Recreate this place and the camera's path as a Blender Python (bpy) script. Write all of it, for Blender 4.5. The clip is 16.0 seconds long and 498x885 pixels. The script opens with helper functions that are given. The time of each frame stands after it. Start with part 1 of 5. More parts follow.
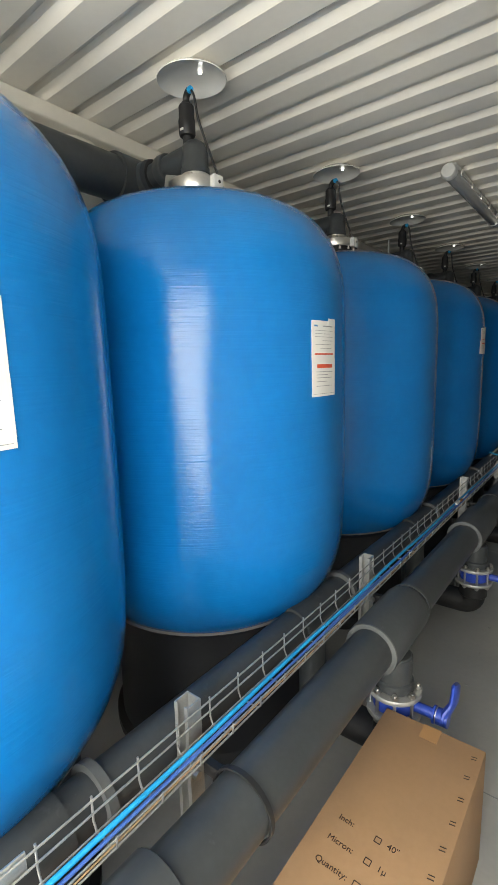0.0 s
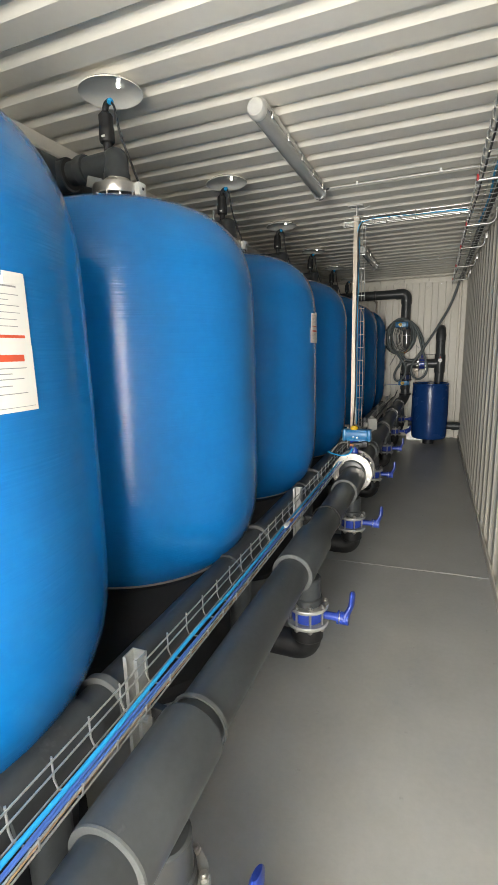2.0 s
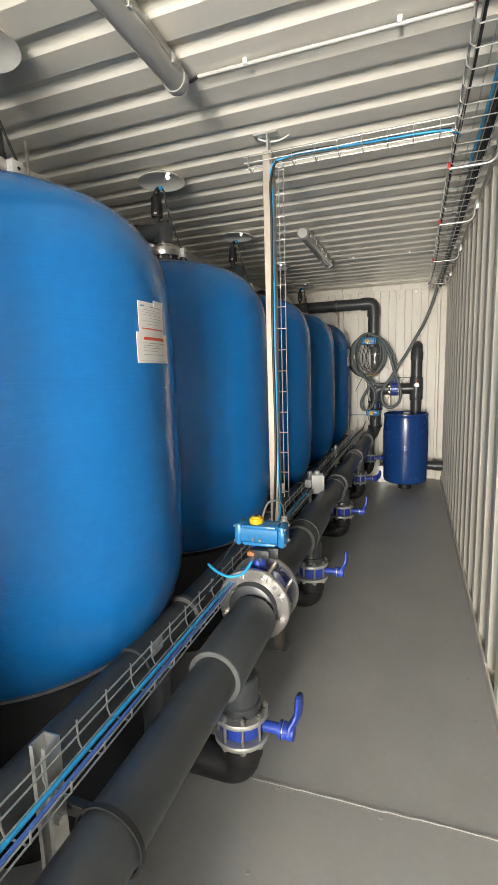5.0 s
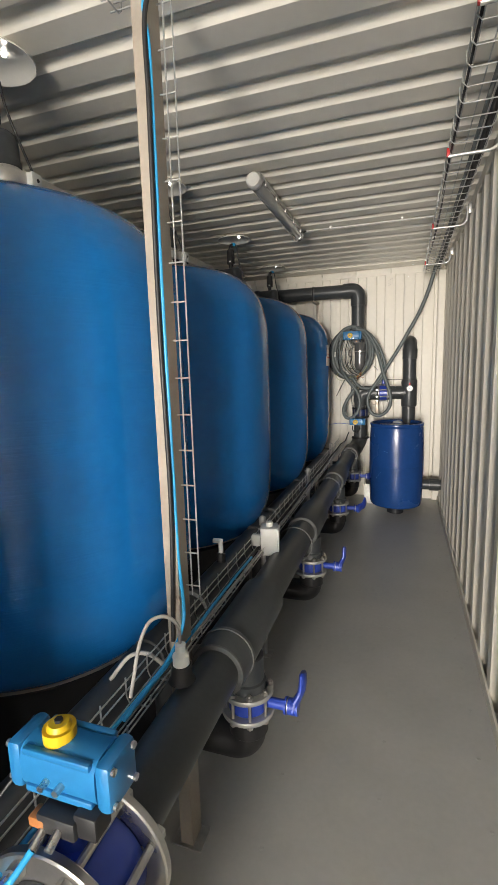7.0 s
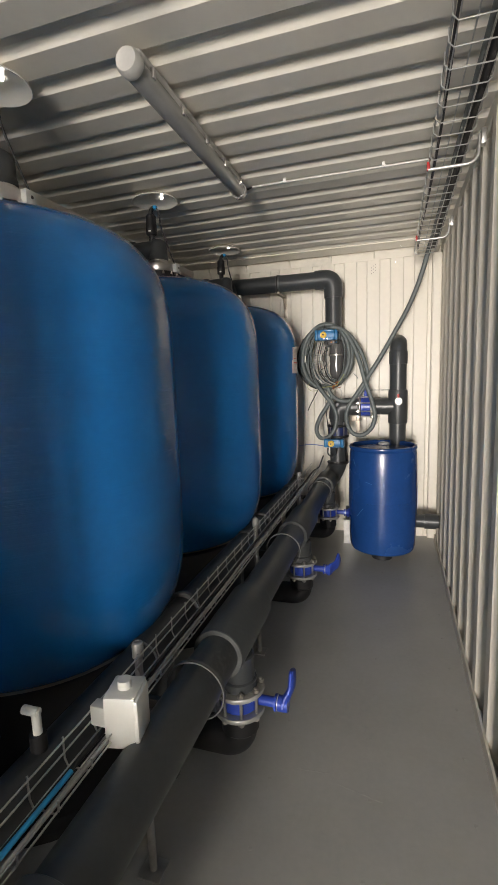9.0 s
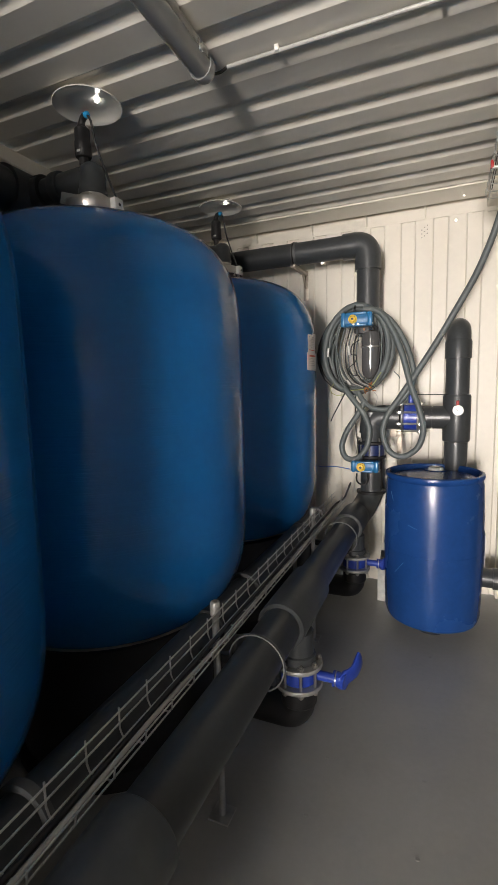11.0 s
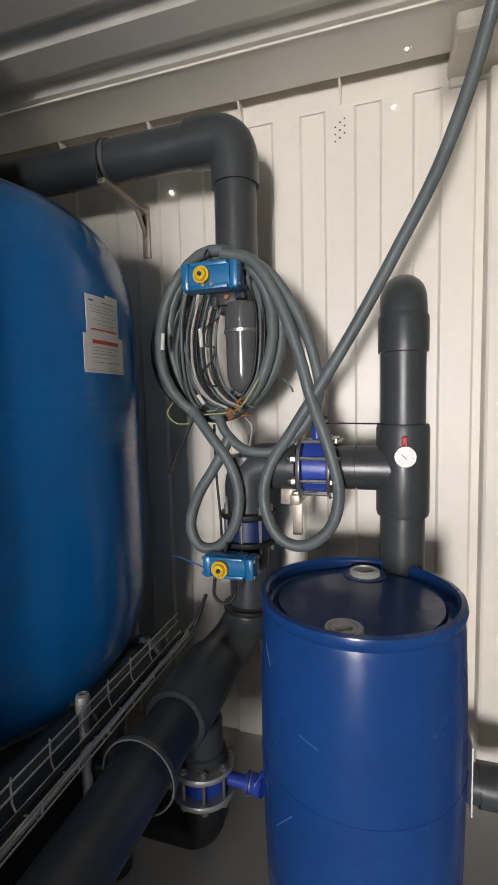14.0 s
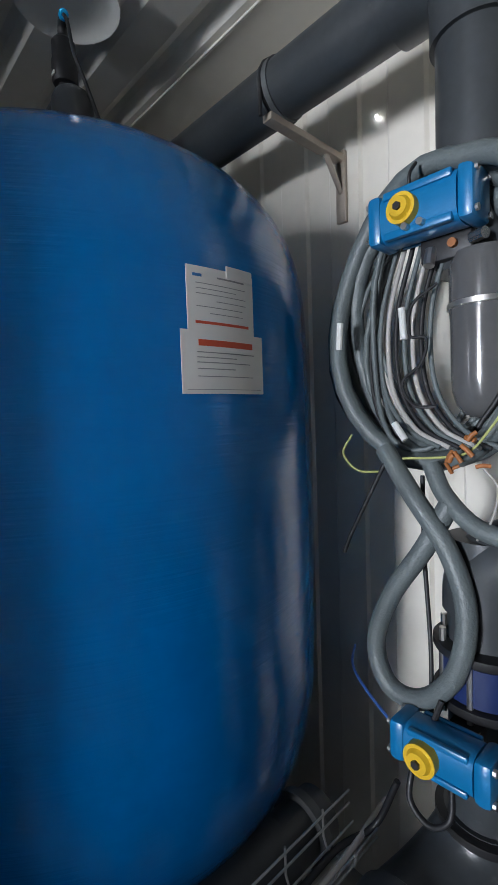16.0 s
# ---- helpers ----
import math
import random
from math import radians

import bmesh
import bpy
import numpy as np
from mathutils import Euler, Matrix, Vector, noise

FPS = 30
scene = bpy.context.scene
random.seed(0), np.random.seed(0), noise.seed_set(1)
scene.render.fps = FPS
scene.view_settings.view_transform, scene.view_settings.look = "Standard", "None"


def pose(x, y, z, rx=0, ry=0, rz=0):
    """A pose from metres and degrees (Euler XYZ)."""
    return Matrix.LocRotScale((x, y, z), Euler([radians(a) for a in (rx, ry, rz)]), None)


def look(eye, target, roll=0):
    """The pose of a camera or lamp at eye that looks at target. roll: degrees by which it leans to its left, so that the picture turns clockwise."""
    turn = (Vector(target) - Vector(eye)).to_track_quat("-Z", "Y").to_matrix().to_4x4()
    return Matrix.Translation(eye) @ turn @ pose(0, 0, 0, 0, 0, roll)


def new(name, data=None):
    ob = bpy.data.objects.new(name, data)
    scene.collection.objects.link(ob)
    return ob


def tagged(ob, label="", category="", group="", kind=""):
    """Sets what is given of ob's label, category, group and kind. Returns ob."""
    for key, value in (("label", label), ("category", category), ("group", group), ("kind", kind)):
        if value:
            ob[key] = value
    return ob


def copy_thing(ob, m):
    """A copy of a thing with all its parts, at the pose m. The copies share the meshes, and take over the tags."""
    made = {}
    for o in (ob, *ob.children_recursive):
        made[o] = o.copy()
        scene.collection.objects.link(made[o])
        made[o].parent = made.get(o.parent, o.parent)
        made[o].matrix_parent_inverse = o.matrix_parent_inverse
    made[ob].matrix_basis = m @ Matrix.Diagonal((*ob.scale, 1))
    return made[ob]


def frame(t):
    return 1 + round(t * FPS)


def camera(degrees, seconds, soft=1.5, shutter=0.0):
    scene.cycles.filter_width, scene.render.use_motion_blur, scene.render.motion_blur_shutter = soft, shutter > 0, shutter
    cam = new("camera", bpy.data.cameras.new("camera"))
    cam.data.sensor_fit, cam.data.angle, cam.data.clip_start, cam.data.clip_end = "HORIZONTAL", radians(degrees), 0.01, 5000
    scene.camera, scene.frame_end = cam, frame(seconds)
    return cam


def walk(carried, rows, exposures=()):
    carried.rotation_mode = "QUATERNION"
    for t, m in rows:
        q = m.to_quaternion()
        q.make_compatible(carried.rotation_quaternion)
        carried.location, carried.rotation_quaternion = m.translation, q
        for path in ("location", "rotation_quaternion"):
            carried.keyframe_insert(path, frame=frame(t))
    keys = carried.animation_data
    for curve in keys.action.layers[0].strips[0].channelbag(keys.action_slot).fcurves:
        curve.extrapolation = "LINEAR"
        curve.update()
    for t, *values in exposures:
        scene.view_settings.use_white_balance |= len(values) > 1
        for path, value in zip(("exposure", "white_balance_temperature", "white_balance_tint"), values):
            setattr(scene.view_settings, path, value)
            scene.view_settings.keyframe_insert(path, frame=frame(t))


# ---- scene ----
cam = camera(56.9, 16.0)
PATH = [
    (0, (-0.064, 0.145, 1.444), (-1.288, 1.692, 1.114), -1.5),
    (0.5, (-0.064, 0.293, 1.433), (-1.171, 1.919, 1.073), -1.7),
    (1, (-0.089, 0.465, 1.423), (-1.025, 2.191, 1.043), -1.3),
    (1.5, (-0.119, 0.664, 1.45), (-0.893, 2.467, 1.063), -1.4),
    (2, (-0.098, 0.883, 1.436), (-0.833, 2.703, 1.051), -1.5),
    (2.5, (-0.067, 1.164, 1.443), (-0.782, 2.993, 1.065), -1.5),
    (3, (-0.075, 1.413, 1.445), (-0.757, 3.256, 1.073), -1.4),
    (3.5, (-0.08, 1.657, 1.451), (-0.746, 3.51, 1.1), -1.6),
    (4, (-0.053, 1.927, 1.449), (-0.725, 3.784, 1.132), -1.8),
    (6.5, (-0.073, 3.33, 1.443), (-0.743, 5.191, 1.149), -1.7),
    (7, (-0.084, 3.55, 1.464), (-0.717, 5.422, 1.156), -1.7),
    (7.5, (-0.062, 3.803, 1.448), (-0.687, 5.678, 1.14), -1.7),
    (8, (-0.041, 4.081, 1.461), (-0.639, 5.966, 1.161), -1.7),
    (8.5, (-0.038, 4.352, 1.463), (-0.605, 6.246, 1.161), -1.7),
    (8.7, (-0.045, 4.46, 1.471), (-0.623, 6.352, 1.178), -1.8),
    (10.8, (-0.081, 5.508, 1.418), (-0.842, 7.341, 1.17), -1.5),
    (11, (-0.089, 5.613, 1.41), (-0.873, 7.437, 1.166), -1.5),
    (11.5, (-0.077, 5.901, 1.415), (-0.893, 7.712, 1.18), -1.8),
    (12, (-0.089, 6.119, 1.385), (-0.851, 7.955, 1.167), -1.7),
    (12.5, (-0.105, 6.41, 1.405), (-0.823, 8.266, 1.204), -1.9),
    (13, (-0.094, 6.653, 1.395), (-0.835, 8.502, 1.209), -2.2),
    (13.5, (-0.07, 6.888, 1.42), (-0.776, 8.75, 1.237), -2.0),
    (14, (-0.062, 7.133, 1.406), (-0.654, 9.035, 1.227), -1.4),
    (14.5, (-0.078, 7.329, 1.422), (-0.623, 9.247, 1.265), -1.2),
    (15, (-0.091, 7.511, 1.439), (-0.871, 9.348, 1.308), -1.0),
    (15.5, (-0.119, 7.686, 1.457), (-1.247, 9.333, 1.345), -1.6),
    (16, (-0.217, 7.727, 1.453), (-1.68, 9.086, 1.336), -2.0),
]
EXPOSURES = [(0.0, 0.10, 6650, 7), (0.5, 0.34, 6650, 7), (1.0, 0.58, 6650, 8), (1.5, 0.86, 6700, 8), (2.5, 1.36, 6800, 9), (3.0, 1.47, 6850, 10), (4.0, 1.80, 6900, 10), (7.0, 2.26, 7050, 12), (11.0, 2.48, 6950, 15), (12.5, 2.44, 6700, 16), (13.5, 2.50, 6600, 16), (14.5, 2.26, 6350, 14), (15.5, 2.48, 6000, 12), (16.0, 2.66, 5700, 12)]
SIDE_WATTS, REAR_WATTS = 64.0, 180.0
walk(cam, [(t, look(eye, target, roll)) for t, eye, target, roll in PATH], EXPOSURES)

# ---- light: sky, sun, daylight at the side door, added fill lamp at the rear ----
world = bpy.data.worlds.new("sky")
scene.world = world
world.use_nodes = True
wn = world.node_tree
sky = wn.nodes.new("ShaderNodeTexSky")
sky.sky_type, sky.sun_disc, sky.sun_elevation, sky.sun_rotation = "NISHITA", False, radians(48), radians(70)
wn.links.new(sky.outputs[0], wn.nodes["Background"].inputs[0])
wn.nodes["Background"].inputs[1].default_value = 0.08
sun_data = bpy.data.lights.new("sun", "SUN")
sun_data.energy, sun_data.angle, sun_data.color = 2.0, radians(0.5), (1.0, 0.95, 0.88)
sun = new("sun", sun_data)
sun.matrix_world = look((4, 3, 5), (0, 0, 0))
def area_lamp(name, watts, w, h, eye, target):
    """A rectangular area lamp at eye, facing target."""
    data = bpy.data.lights.new(name, "AREA")
    data.shape, data.size, data.size_y = "RECTANGLE", w, h
    data.energy, data.color = watts, (1.0, 0.985, 0.955)
    new(name, data).matrix_world = look(eye, target)


area_lamp("side_door_daylight", SIDE_WATTS, 1.1, 2.0, (0.36, -0.62, 1.15), (-0.75, 0.10, 0.35))
# Fill lamp added at the unseen rear end, in place of a carried torch.
area_lamp("rear_fill_light", REAR_WATTS, 1.05, 2.0, (-0.30, -3.05, 1.02), (-0.42, 0, 1.06))


# ---- materials ----
def material(name, color, rough=0.5, metal=0.0, coat=0.0, var=0.12, scale=6.0, bump=0.0, bump_scale=60.0, stretch=(1, 1, 1), stain=None, spec=0.5):
    """A painted, plastic or metal surface with variation at two scales and fine relief."""
    m = bpy.data.materials.new(name)
    m.use_nodes = True
    t = m.node_tree
    b = t.nodes["Principled BSDF"]
    co = t.nodes.new("ShaderNodeTexCoord")
    mp = t.nodes.new("ShaderNodeMapping")
    mp.inputs["Scale"].default_value = stretch
    t.links.new(co.outputs["Object"], mp.inputs[0])
    big = t.nodes.new("ShaderNodeTexNoise")
    big.inputs["Scale"].default_value, big.inputs["Detail"].default_value = scale, 6
    t.links.new(mp.outputs[0], big.inputs["Vector"])
    fine = t.nodes.new("ShaderNodeTexNoise")
    fine.inputs["Scale"].default_value, fine.inputs["Detail"].default_value = scale * 14, 4
    t.links.new(mp.outputs[0], fine.inputs["Vector"])
    add = t.nodes.new("ShaderNodeMath")
    add.operation = "MULTIPLY_ADD"
    add.inputs[1].default_value = 0.4
    t.links.new(fine.outputs["Fac"], add.inputs[0])
    t.links.new(big.outputs["Fac"], add.inputs[2])
    ramp = t.nodes.new("ShaderNodeValToRGB")
    lo = [c * (1 - var) for c in color]
    hi = [min(1, c * (1 + var)) for c in color]
    ramp.color_ramp.elements[0].position, ramp.color_ramp.elements[1].position = 0.42, 0.95
    ramp.color_ramp.elements[0].color, ramp.color_ramp.elements[1].color = (*(stain or lo), 1), (*hi, 1)
    if stain:
        ramp.color_ramp.elements[0].position = 0.40
        e = ramp.color_ramp.elements.new(0.52)
        e.color = (*lo, 1)
    t.links.new(add.outputs[0], ramp.inputs[0])
    t.links.new(ramp.outputs[0], b.inputs["Base Color"])
    rr = t.nodes.new("ShaderNodeMapRange")
    rr.inputs["To Min"].default_value, rr.inputs["To Max"].default_value = max(0.02, rough - 0.08), min(1, rough + 0.1)
    t.links.new(big.outputs["Fac"], rr.inputs["Value"])
    t.links.new(rr.outputs[0], b.inputs["Roughness"])
    b.inputs["Metallic"].default_value = metal
    b.inputs["Coat Weight"].default_value = coat
    b.inputs["Coat Roughness"].default_value = 0.12
    b.inputs["Specular IOR Level"].default_value = spec
    if bump:
        bn = t.nodes.new("ShaderNodeTexNoise")
        bn.inputs["Scale"].default_value, bn.inputs["Detail"].default_value = bump_scale, 5
        t.links.new(mp.outputs[0], bn.inputs["Vector"])
        bp = t.nodes.new("ShaderNodeBump")
        bp.inputs["Strength"].default_value, bp.inputs["Distance"].default_value = bump, 0.004
        t.links.new(bn.outputs["Fac"], bp.inputs["Height"])
        t.links.new(bp.outputs[0], b.inputs["Normal"])
        if coat:
            t.links.new(bp.outputs[0], b.inputs["Coat Normal"])
    return m


def wound_fibreglass():
    """Blue gelcoat over filament winding: fine level ridges, a few slanted wraps, gloss."""
    m = material("blue_wound_fibreglass", (0.003, 0.160, 0.470), 0.12, coat=0.0, spec=0.5, var=0.10, scale=2.5)
    t = m.node_tree
    b = t.nodes["Principled BSDF"]
    co = t.nodes.new("ShaderNodeTexCoord")
    last = None
    for scale, rot, weight, dist in (((2.5, 2.5, 210), 0.0, 0.50, 0.0018), ((2.0, 2.0, 34), 0.22, 0.20, 0.003)):
        mp = t.nodes.new("ShaderNodeMapping")
        mp.inputs["Scale"].default_value = scale
        mp.inputs["Rotation"].default_value = (rot, rot * 0.6, 0)
        t.links.new(co.outputs["Object"], mp.inputs[0])
        n = t.nodes.new("ShaderNodeTexNoise")
        n.inputs["Scale"].default_value, n.inputs["Detail"].default_value = 1.0, 3
        t.links.new(mp.outputs[0], n.inputs["Vector"])
        bp = t.nodes.new("ShaderNodeBump")
        bp.inputs["Strength"].default_value, bp.inputs["Distance"].default_value = weight, dist
        t.links.new(n.outputs["Fac"], bp.inputs["Height"])
        if last:
            t.links.new(last.outputs[0], bp.inputs["Normal"])
        last = bp
    t.links.new(last.outputs[0], b.inputs["Normal"])
    t.links.new(last.outputs[0], b.inputs["Coat Normal"])
    return m


M_TANK = wound_fibreglass()
M_BASE = material("black_base_plastic", (0.012, 0.013, 0.016), 0.5, var=0.3)
M_WALL = material("cream_painted_steel", (0.76, 0.72, 0.63), 0.40, var=0.05, scale=1.8, bump=0.05, bump_scale=25, stain=(0.64, 0.61, 0.53))
M_ROOF = material("off_white_painted_steel", (0.77, 0.735, 0.655), 0.31, var=0.05, scale=2.2, bump=0.04, bump_scale=20)
M_FLOOR = material("grey_floor_paint", (0.425, 0.423, 0.405), 0.36, var=0.07, scale=3.0, bump=0.10, bump_scale=90, stain=(0.37, 0.37, 0.36))
M_PVC = material("dark_grey_pvc", (0.048, 0.053, 0.056), 0.34, var=0.18, scale=5, bump=0.05, bump_scale=40, stain=(0.075, 0.078, 0.080))
M_PVC_RIM = material("pale_pvc", (0.090, 0.095, 0.095), 0.5, var=0.3, scale=14)
M_STRAP = material("grey_plastic_strap", (0.10, 0.104, 0.104), 0.45, var=0.2)
M_BLACK = material("black_rubber", (0.014, 0.014, 0.015), 0.5, var=0.2)
M_GALV = material("galvanised_steel", (0.56, 0.56, 0.54), 0.38, metal=0.85, var=0.2, scale=25)
M_STEEL = material("stainless_steel", (0.60, 0.58, 0.55), 0.28, metal=0.95, var=0.1, scale=10)
M_FLANGE = material("grey_cast_flange", (0.42, 0.42, 0.40), 0.42, metal=0.5, var=0.15, scale=20)
M_BLUE = material("blue_valve_paint", (0.02, 0.055, 0.36), 0.32, var=0.12, coat=0.2)
M_ACT = material("light_blue_actuator_paint", (0.012, 0.155, 0.36), 0.33, var=0.08, coat=0.2)
M_YELLOW = material("yellow_plastic", (0.66, 0.42, 0.015), 0.4, var=0.08)
M_WHITE = material("white_plastic", (0.72, 0.72, 0.68), 0.4, var=0.05)
M_DISH = material("white_enamel_dish", (0.72, 0.71, 0.66), 0.16, var=0.04, coat=0.4)
M_RED = material("red_plastic_cap", (0.42, 0.02, 0.02), 0.45)
M_HOSE = material("grey_ribbed_hose", (0.115, 0.135, 0.135), 0.42, var=0.18, scale=9, bump=0.3, bump_scale=220)
M_CABLE_CYAN = material("light_blue_cable", (0.02, 0.34, 0.66), 0.4, var=0.06)
M_CABLE_BLUE = material("blue_cable", (0.07, 0.16, 0.50), 0.45, var=0.06)
M_CABLE_TAN = material("tan_wire", (0.42, 0.27, 0.14), 0.5)
M_CABLE_GREY = material("pale_cable", (0.42, 0.40, 0.37), 0.5)
M_GREEN_YELLOW = material("earth_wire", (0.40, 0.42, 0.14), 0.5)
M_DRUM = material("blue_drum_plastic", (0.010, 0.058, 0.225), 0.25, var=0.16, scale=3, bump=0.03, bump_scale=30)
M_CARD = material("brown_cardboard", (0.42, 0.255, 0.135), 0.72, var=0.07, scale=5, bump=0.06, bump_scale=150)
M_TAPE = material("tan_packing_tape", (0.40, 0.225, 0.10), 0.3, var=0.05)
M_INK = material("dark_brown_ink", (0.05, 0.03, 0.02), 0.6)
M_PAPER = material("white_label_paper", (0.76, 0.75, 0.72), 0.45, var=0.03)
M_LABEL_INK = material("grey_print", (0.26, 0.26, 0.27), 0.6)
M_LABEL_RED = material("red_print", (0.62, 0.09, 0.04), 0.5)
M_LABEL_BLUE = material("blue_print", (0.04, 0.18, 0.42), 0.5)
M_LAMP = material("clear_grey_diffuser", (0.34, 0.34, 0.33), 0.14, var=0.05, coat=0.5)
M_LAMP_CAP = material("white_lamp_cap", (0.46, 0.455, 0.43), 0.3)
M_SEAM = material("pale_weld_seam", (0.42, 0.42, 0.40), 0.5, var=0.25, scale=30)
M_COPPER = material("brown_splice_tape", (0.30, 0.11, 0.03), 0.5, var=0.3)
M_OUT = material("pale_concrete_ground", (0.30, 0.29, 0.27), 0.9, var=0.15, bump=0.2)
M_STRUT = material("weathered_strut", (0.40, 0.35, 0.29), 0.42, metal=0.45, var=0.12, scale=7)
M_CLEAR_CUP = material("smoky_valve_cup", (0.10, 0.10, 0.10), 0.10, var=0.1, coat=0.6)
M_DIAL = material("aged_dial_face", (0.50, 0.49, 0.46), 0.3, var=0.06)
# Valve blue darkened for the shade behind the drum.
M_BLUE_SHADED = material("shaded_valve_blue", (0.008, 0.02, 0.09), 0.4, var=0.15)
# Glowing material for the dish glints and the bright dots at the end wall.
glow_m = bpy.data.materials.new("glowing_dot")
glow_m.use_nodes = True
glow_b = glow_m.node_tree.nodes["Principled BSDF"]
glow_b.inputs["Emission Color"].default_value, glow_b.inputs["Emission Strength"].default_value = (1, 0.98, 0.93, 1), 3.0
M_GLOW = glow_m


# ---- mesh helpers ----
def part(name, bm, mat, parent=None, label="", smooth=True, at=None):
    """Links a bmesh as one mesh object under a thing or a part."""
    bmesh.ops.recalc_face_normals(bm, faces=bm.faces)
    me = bpy.data.meshes.new(name)
    bm.to_mesh(me)
    bm.free()
    me.materials.append(mat)
    if smooth:
        me.shade_smooth()
        me.set_sharp_from_angle(angle=radians(35))
    ob = new(name, me)
    if parent:
        ob.parent = parent
    if at:
        ob.location = at
    if label:
        ob["label"] = label
    return ob


def thing(name, loc, label, category, group="", kind=""):
    e = new(name)
    e.empty_display_size = 0.05
    e.location = loc
    return tagged(e, label, category, group, kind)


def box(bm, c, s, bevel=0.0, m=None):
    r = bmesh.ops.create_cube(bm, size=1)
    vs = r["verts"]
    bmesh.ops.scale(bm, vec=s, verts=vs)
    if bevel:
        es = list({e for v in vs for e in v.link_edges})
        rb = bmesh.ops.bevel(bm, geom=es, offset=bevel, segments=2, affect="EDGES", profile=0.5)
        vs = list({v for f in rb["faces"] for v in f.verts} | {v for v in vs if v.is_valid})
    if m:
        bmesh.ops.transform(bm, matrix=m, verts=vs)
    bmesh.ops.translate(bm, vec=c, verts=vs)
    return vs


def rod(bm, a, b, r, seg=20, r2=None):
    a, b = Vector(a), Vector(b)
    d = b - a
    q = d.to_track_quat("Z", "Y").to_matrix().to_4x4()
    m = Matrix.Translation((a + b) / 2) @ q
    bmesh.ops.create_cone(bm, cap_ends=True, segments=seg, radius1=r, radius2=r if r2 is None else r2, depth=d.length, matrix=m)


def lathe(bm, prof, seg=48, c=(0, 0, 0), axis="Z"):
    """A turned shape from (radius, height) pairs."""
    rings = []
    for r, z in prof:
        ring = []
        for i in range(seg):
            a = 2 * math.pi * i / seg
            p = (r * math.cos(a), r * math.sin(a), z)
            if axis == "Y":
                p = (p[0], p[2], p[1])
            if axis == "X":
                p = (p[2], p[0], p[1])
            ring.append(bm.verts.new((p[0] + c[0], p[1] + c[1], p[2] + c[2])))
        rings.append(ring)
    for a, b in zip(rings, rings[1:]):
        for i in range(seg):
            bm.faces.new((a[i], a[(i + 1) % seg], b[(i + 1) % seg], b[i]))
    if prof[0][0] > 1e-6:
        bm.faces.new(rings[0])
    if prof[-1][0] > 1e-6:
        bm.faces.new(rings[-1])
    if prof[0][0] <= 1e-6 or prof[-1][0] <= 1e-6:
        bmesh.ops.remove_doubles(bm, verts=bm.verts, dist=1e-6)


def spline(pts, n=8):
    """Points on a Catmull-Rom curve."""
    p = [Vector(q) for q in pts]
    p = [2 * p[0] - p[1]] + p + [2 * p[-1] - p[-2]]
    out = []
    for i in range(1, len(p) - 2):
        for k in range(n):
            t = k / n
            out.append(0.5 * (2 * p[i] + (p[i + 1] - p[i - 1]) * t + (2 * p[i - 1] - 5 * p[i] + 4 * p[i + 1] - p[i + 2]) * t * t + (3 * p[i] - p[i - 1] - 3 * p[i + 1] + p[i + 2]) * t ** 3))
    out.append(p[-2])
    return out


def tube(bm, pts, r, seg=12):
    """A round tube swept along points."""
    pts = [Vector(p) for p in pts]
    seg = max(seg, 14) if r > 0.003 else max(seg, 8)
    up = Vector((0.13, 0.21, 1)).normalized()
    rings = []
    nrm = None
    for i, p in enumerate(pts):
        d = (pts[min(i + 1, len(pts) - 1)] - pts[max(i - 1, 0)]).normalized()
        nrm = (up if nrm is None else nrm)
        nrm = nrm - d * nrm.dot(d)
        if nrm.length < 1e-4:
            nrm = d.orthogonal()
        nrm.normalize()
        bi = d.cross(nrm)
        rings.append([bm.verts.new(p + r * (math.cos(2 * math.pi * k / seg) * nrm + math.sin(2 * math.pi * k / seg) * bi)) for k in range(seg)])
    for a, b in zip(rings, rings[1:]):
        for k in range(seg):
            bm.faces.new((a[k], a[(k + 1) % seg], b[(k + 1) % seg], b[k]))
    bm.faces.new(rings[0])
    bm.faces.new(rings[-1])


def bend(a, c, b, n=10):
    """A quarter bend from a to b round the corner c."""
    a, b, c = Vector(a), Vector(b), Vector(c)
    return [(1 - t) ** 2 * a + 2 * t * (1 - t) * c + t * t * b for t in [i / n for i in range(n + 1)]]


def one(fn, *a, **k):
    bm = bmesh.new()
    fn(bm, *a, **k)
    return bm


def share(name, me, parent, loc, rot=(0, 0, 0)):
    ob = new(name, me)
    ob.parent, ob.location, ob.rotation_euler = parent, loc, rot
    return ob


# ---- the container ----
X0, X1, Y0, Y1, H = -1.95, 0.295, -3.15, 8.88, 2.50


def corrugation(u0, u1, pitch, depth, flat, slope, start=0.0):
    """(u, d) corners of a trapezoid profile; d is 0 on the crests and depth in the troughs."""
    pts = []
    u = u0 + start - pitch
    while u < u1 + pitch:
        for du, d in ((0, 0), (flat, 0), (flat + slope, depth), (pitch - slope, depth)):
            if u0 < u + du < u1:
                pts.append((u + du, d))
        u += pitch
    return [(u0, pts[0][1])] + pts + [(u1, pts[-1][1])]


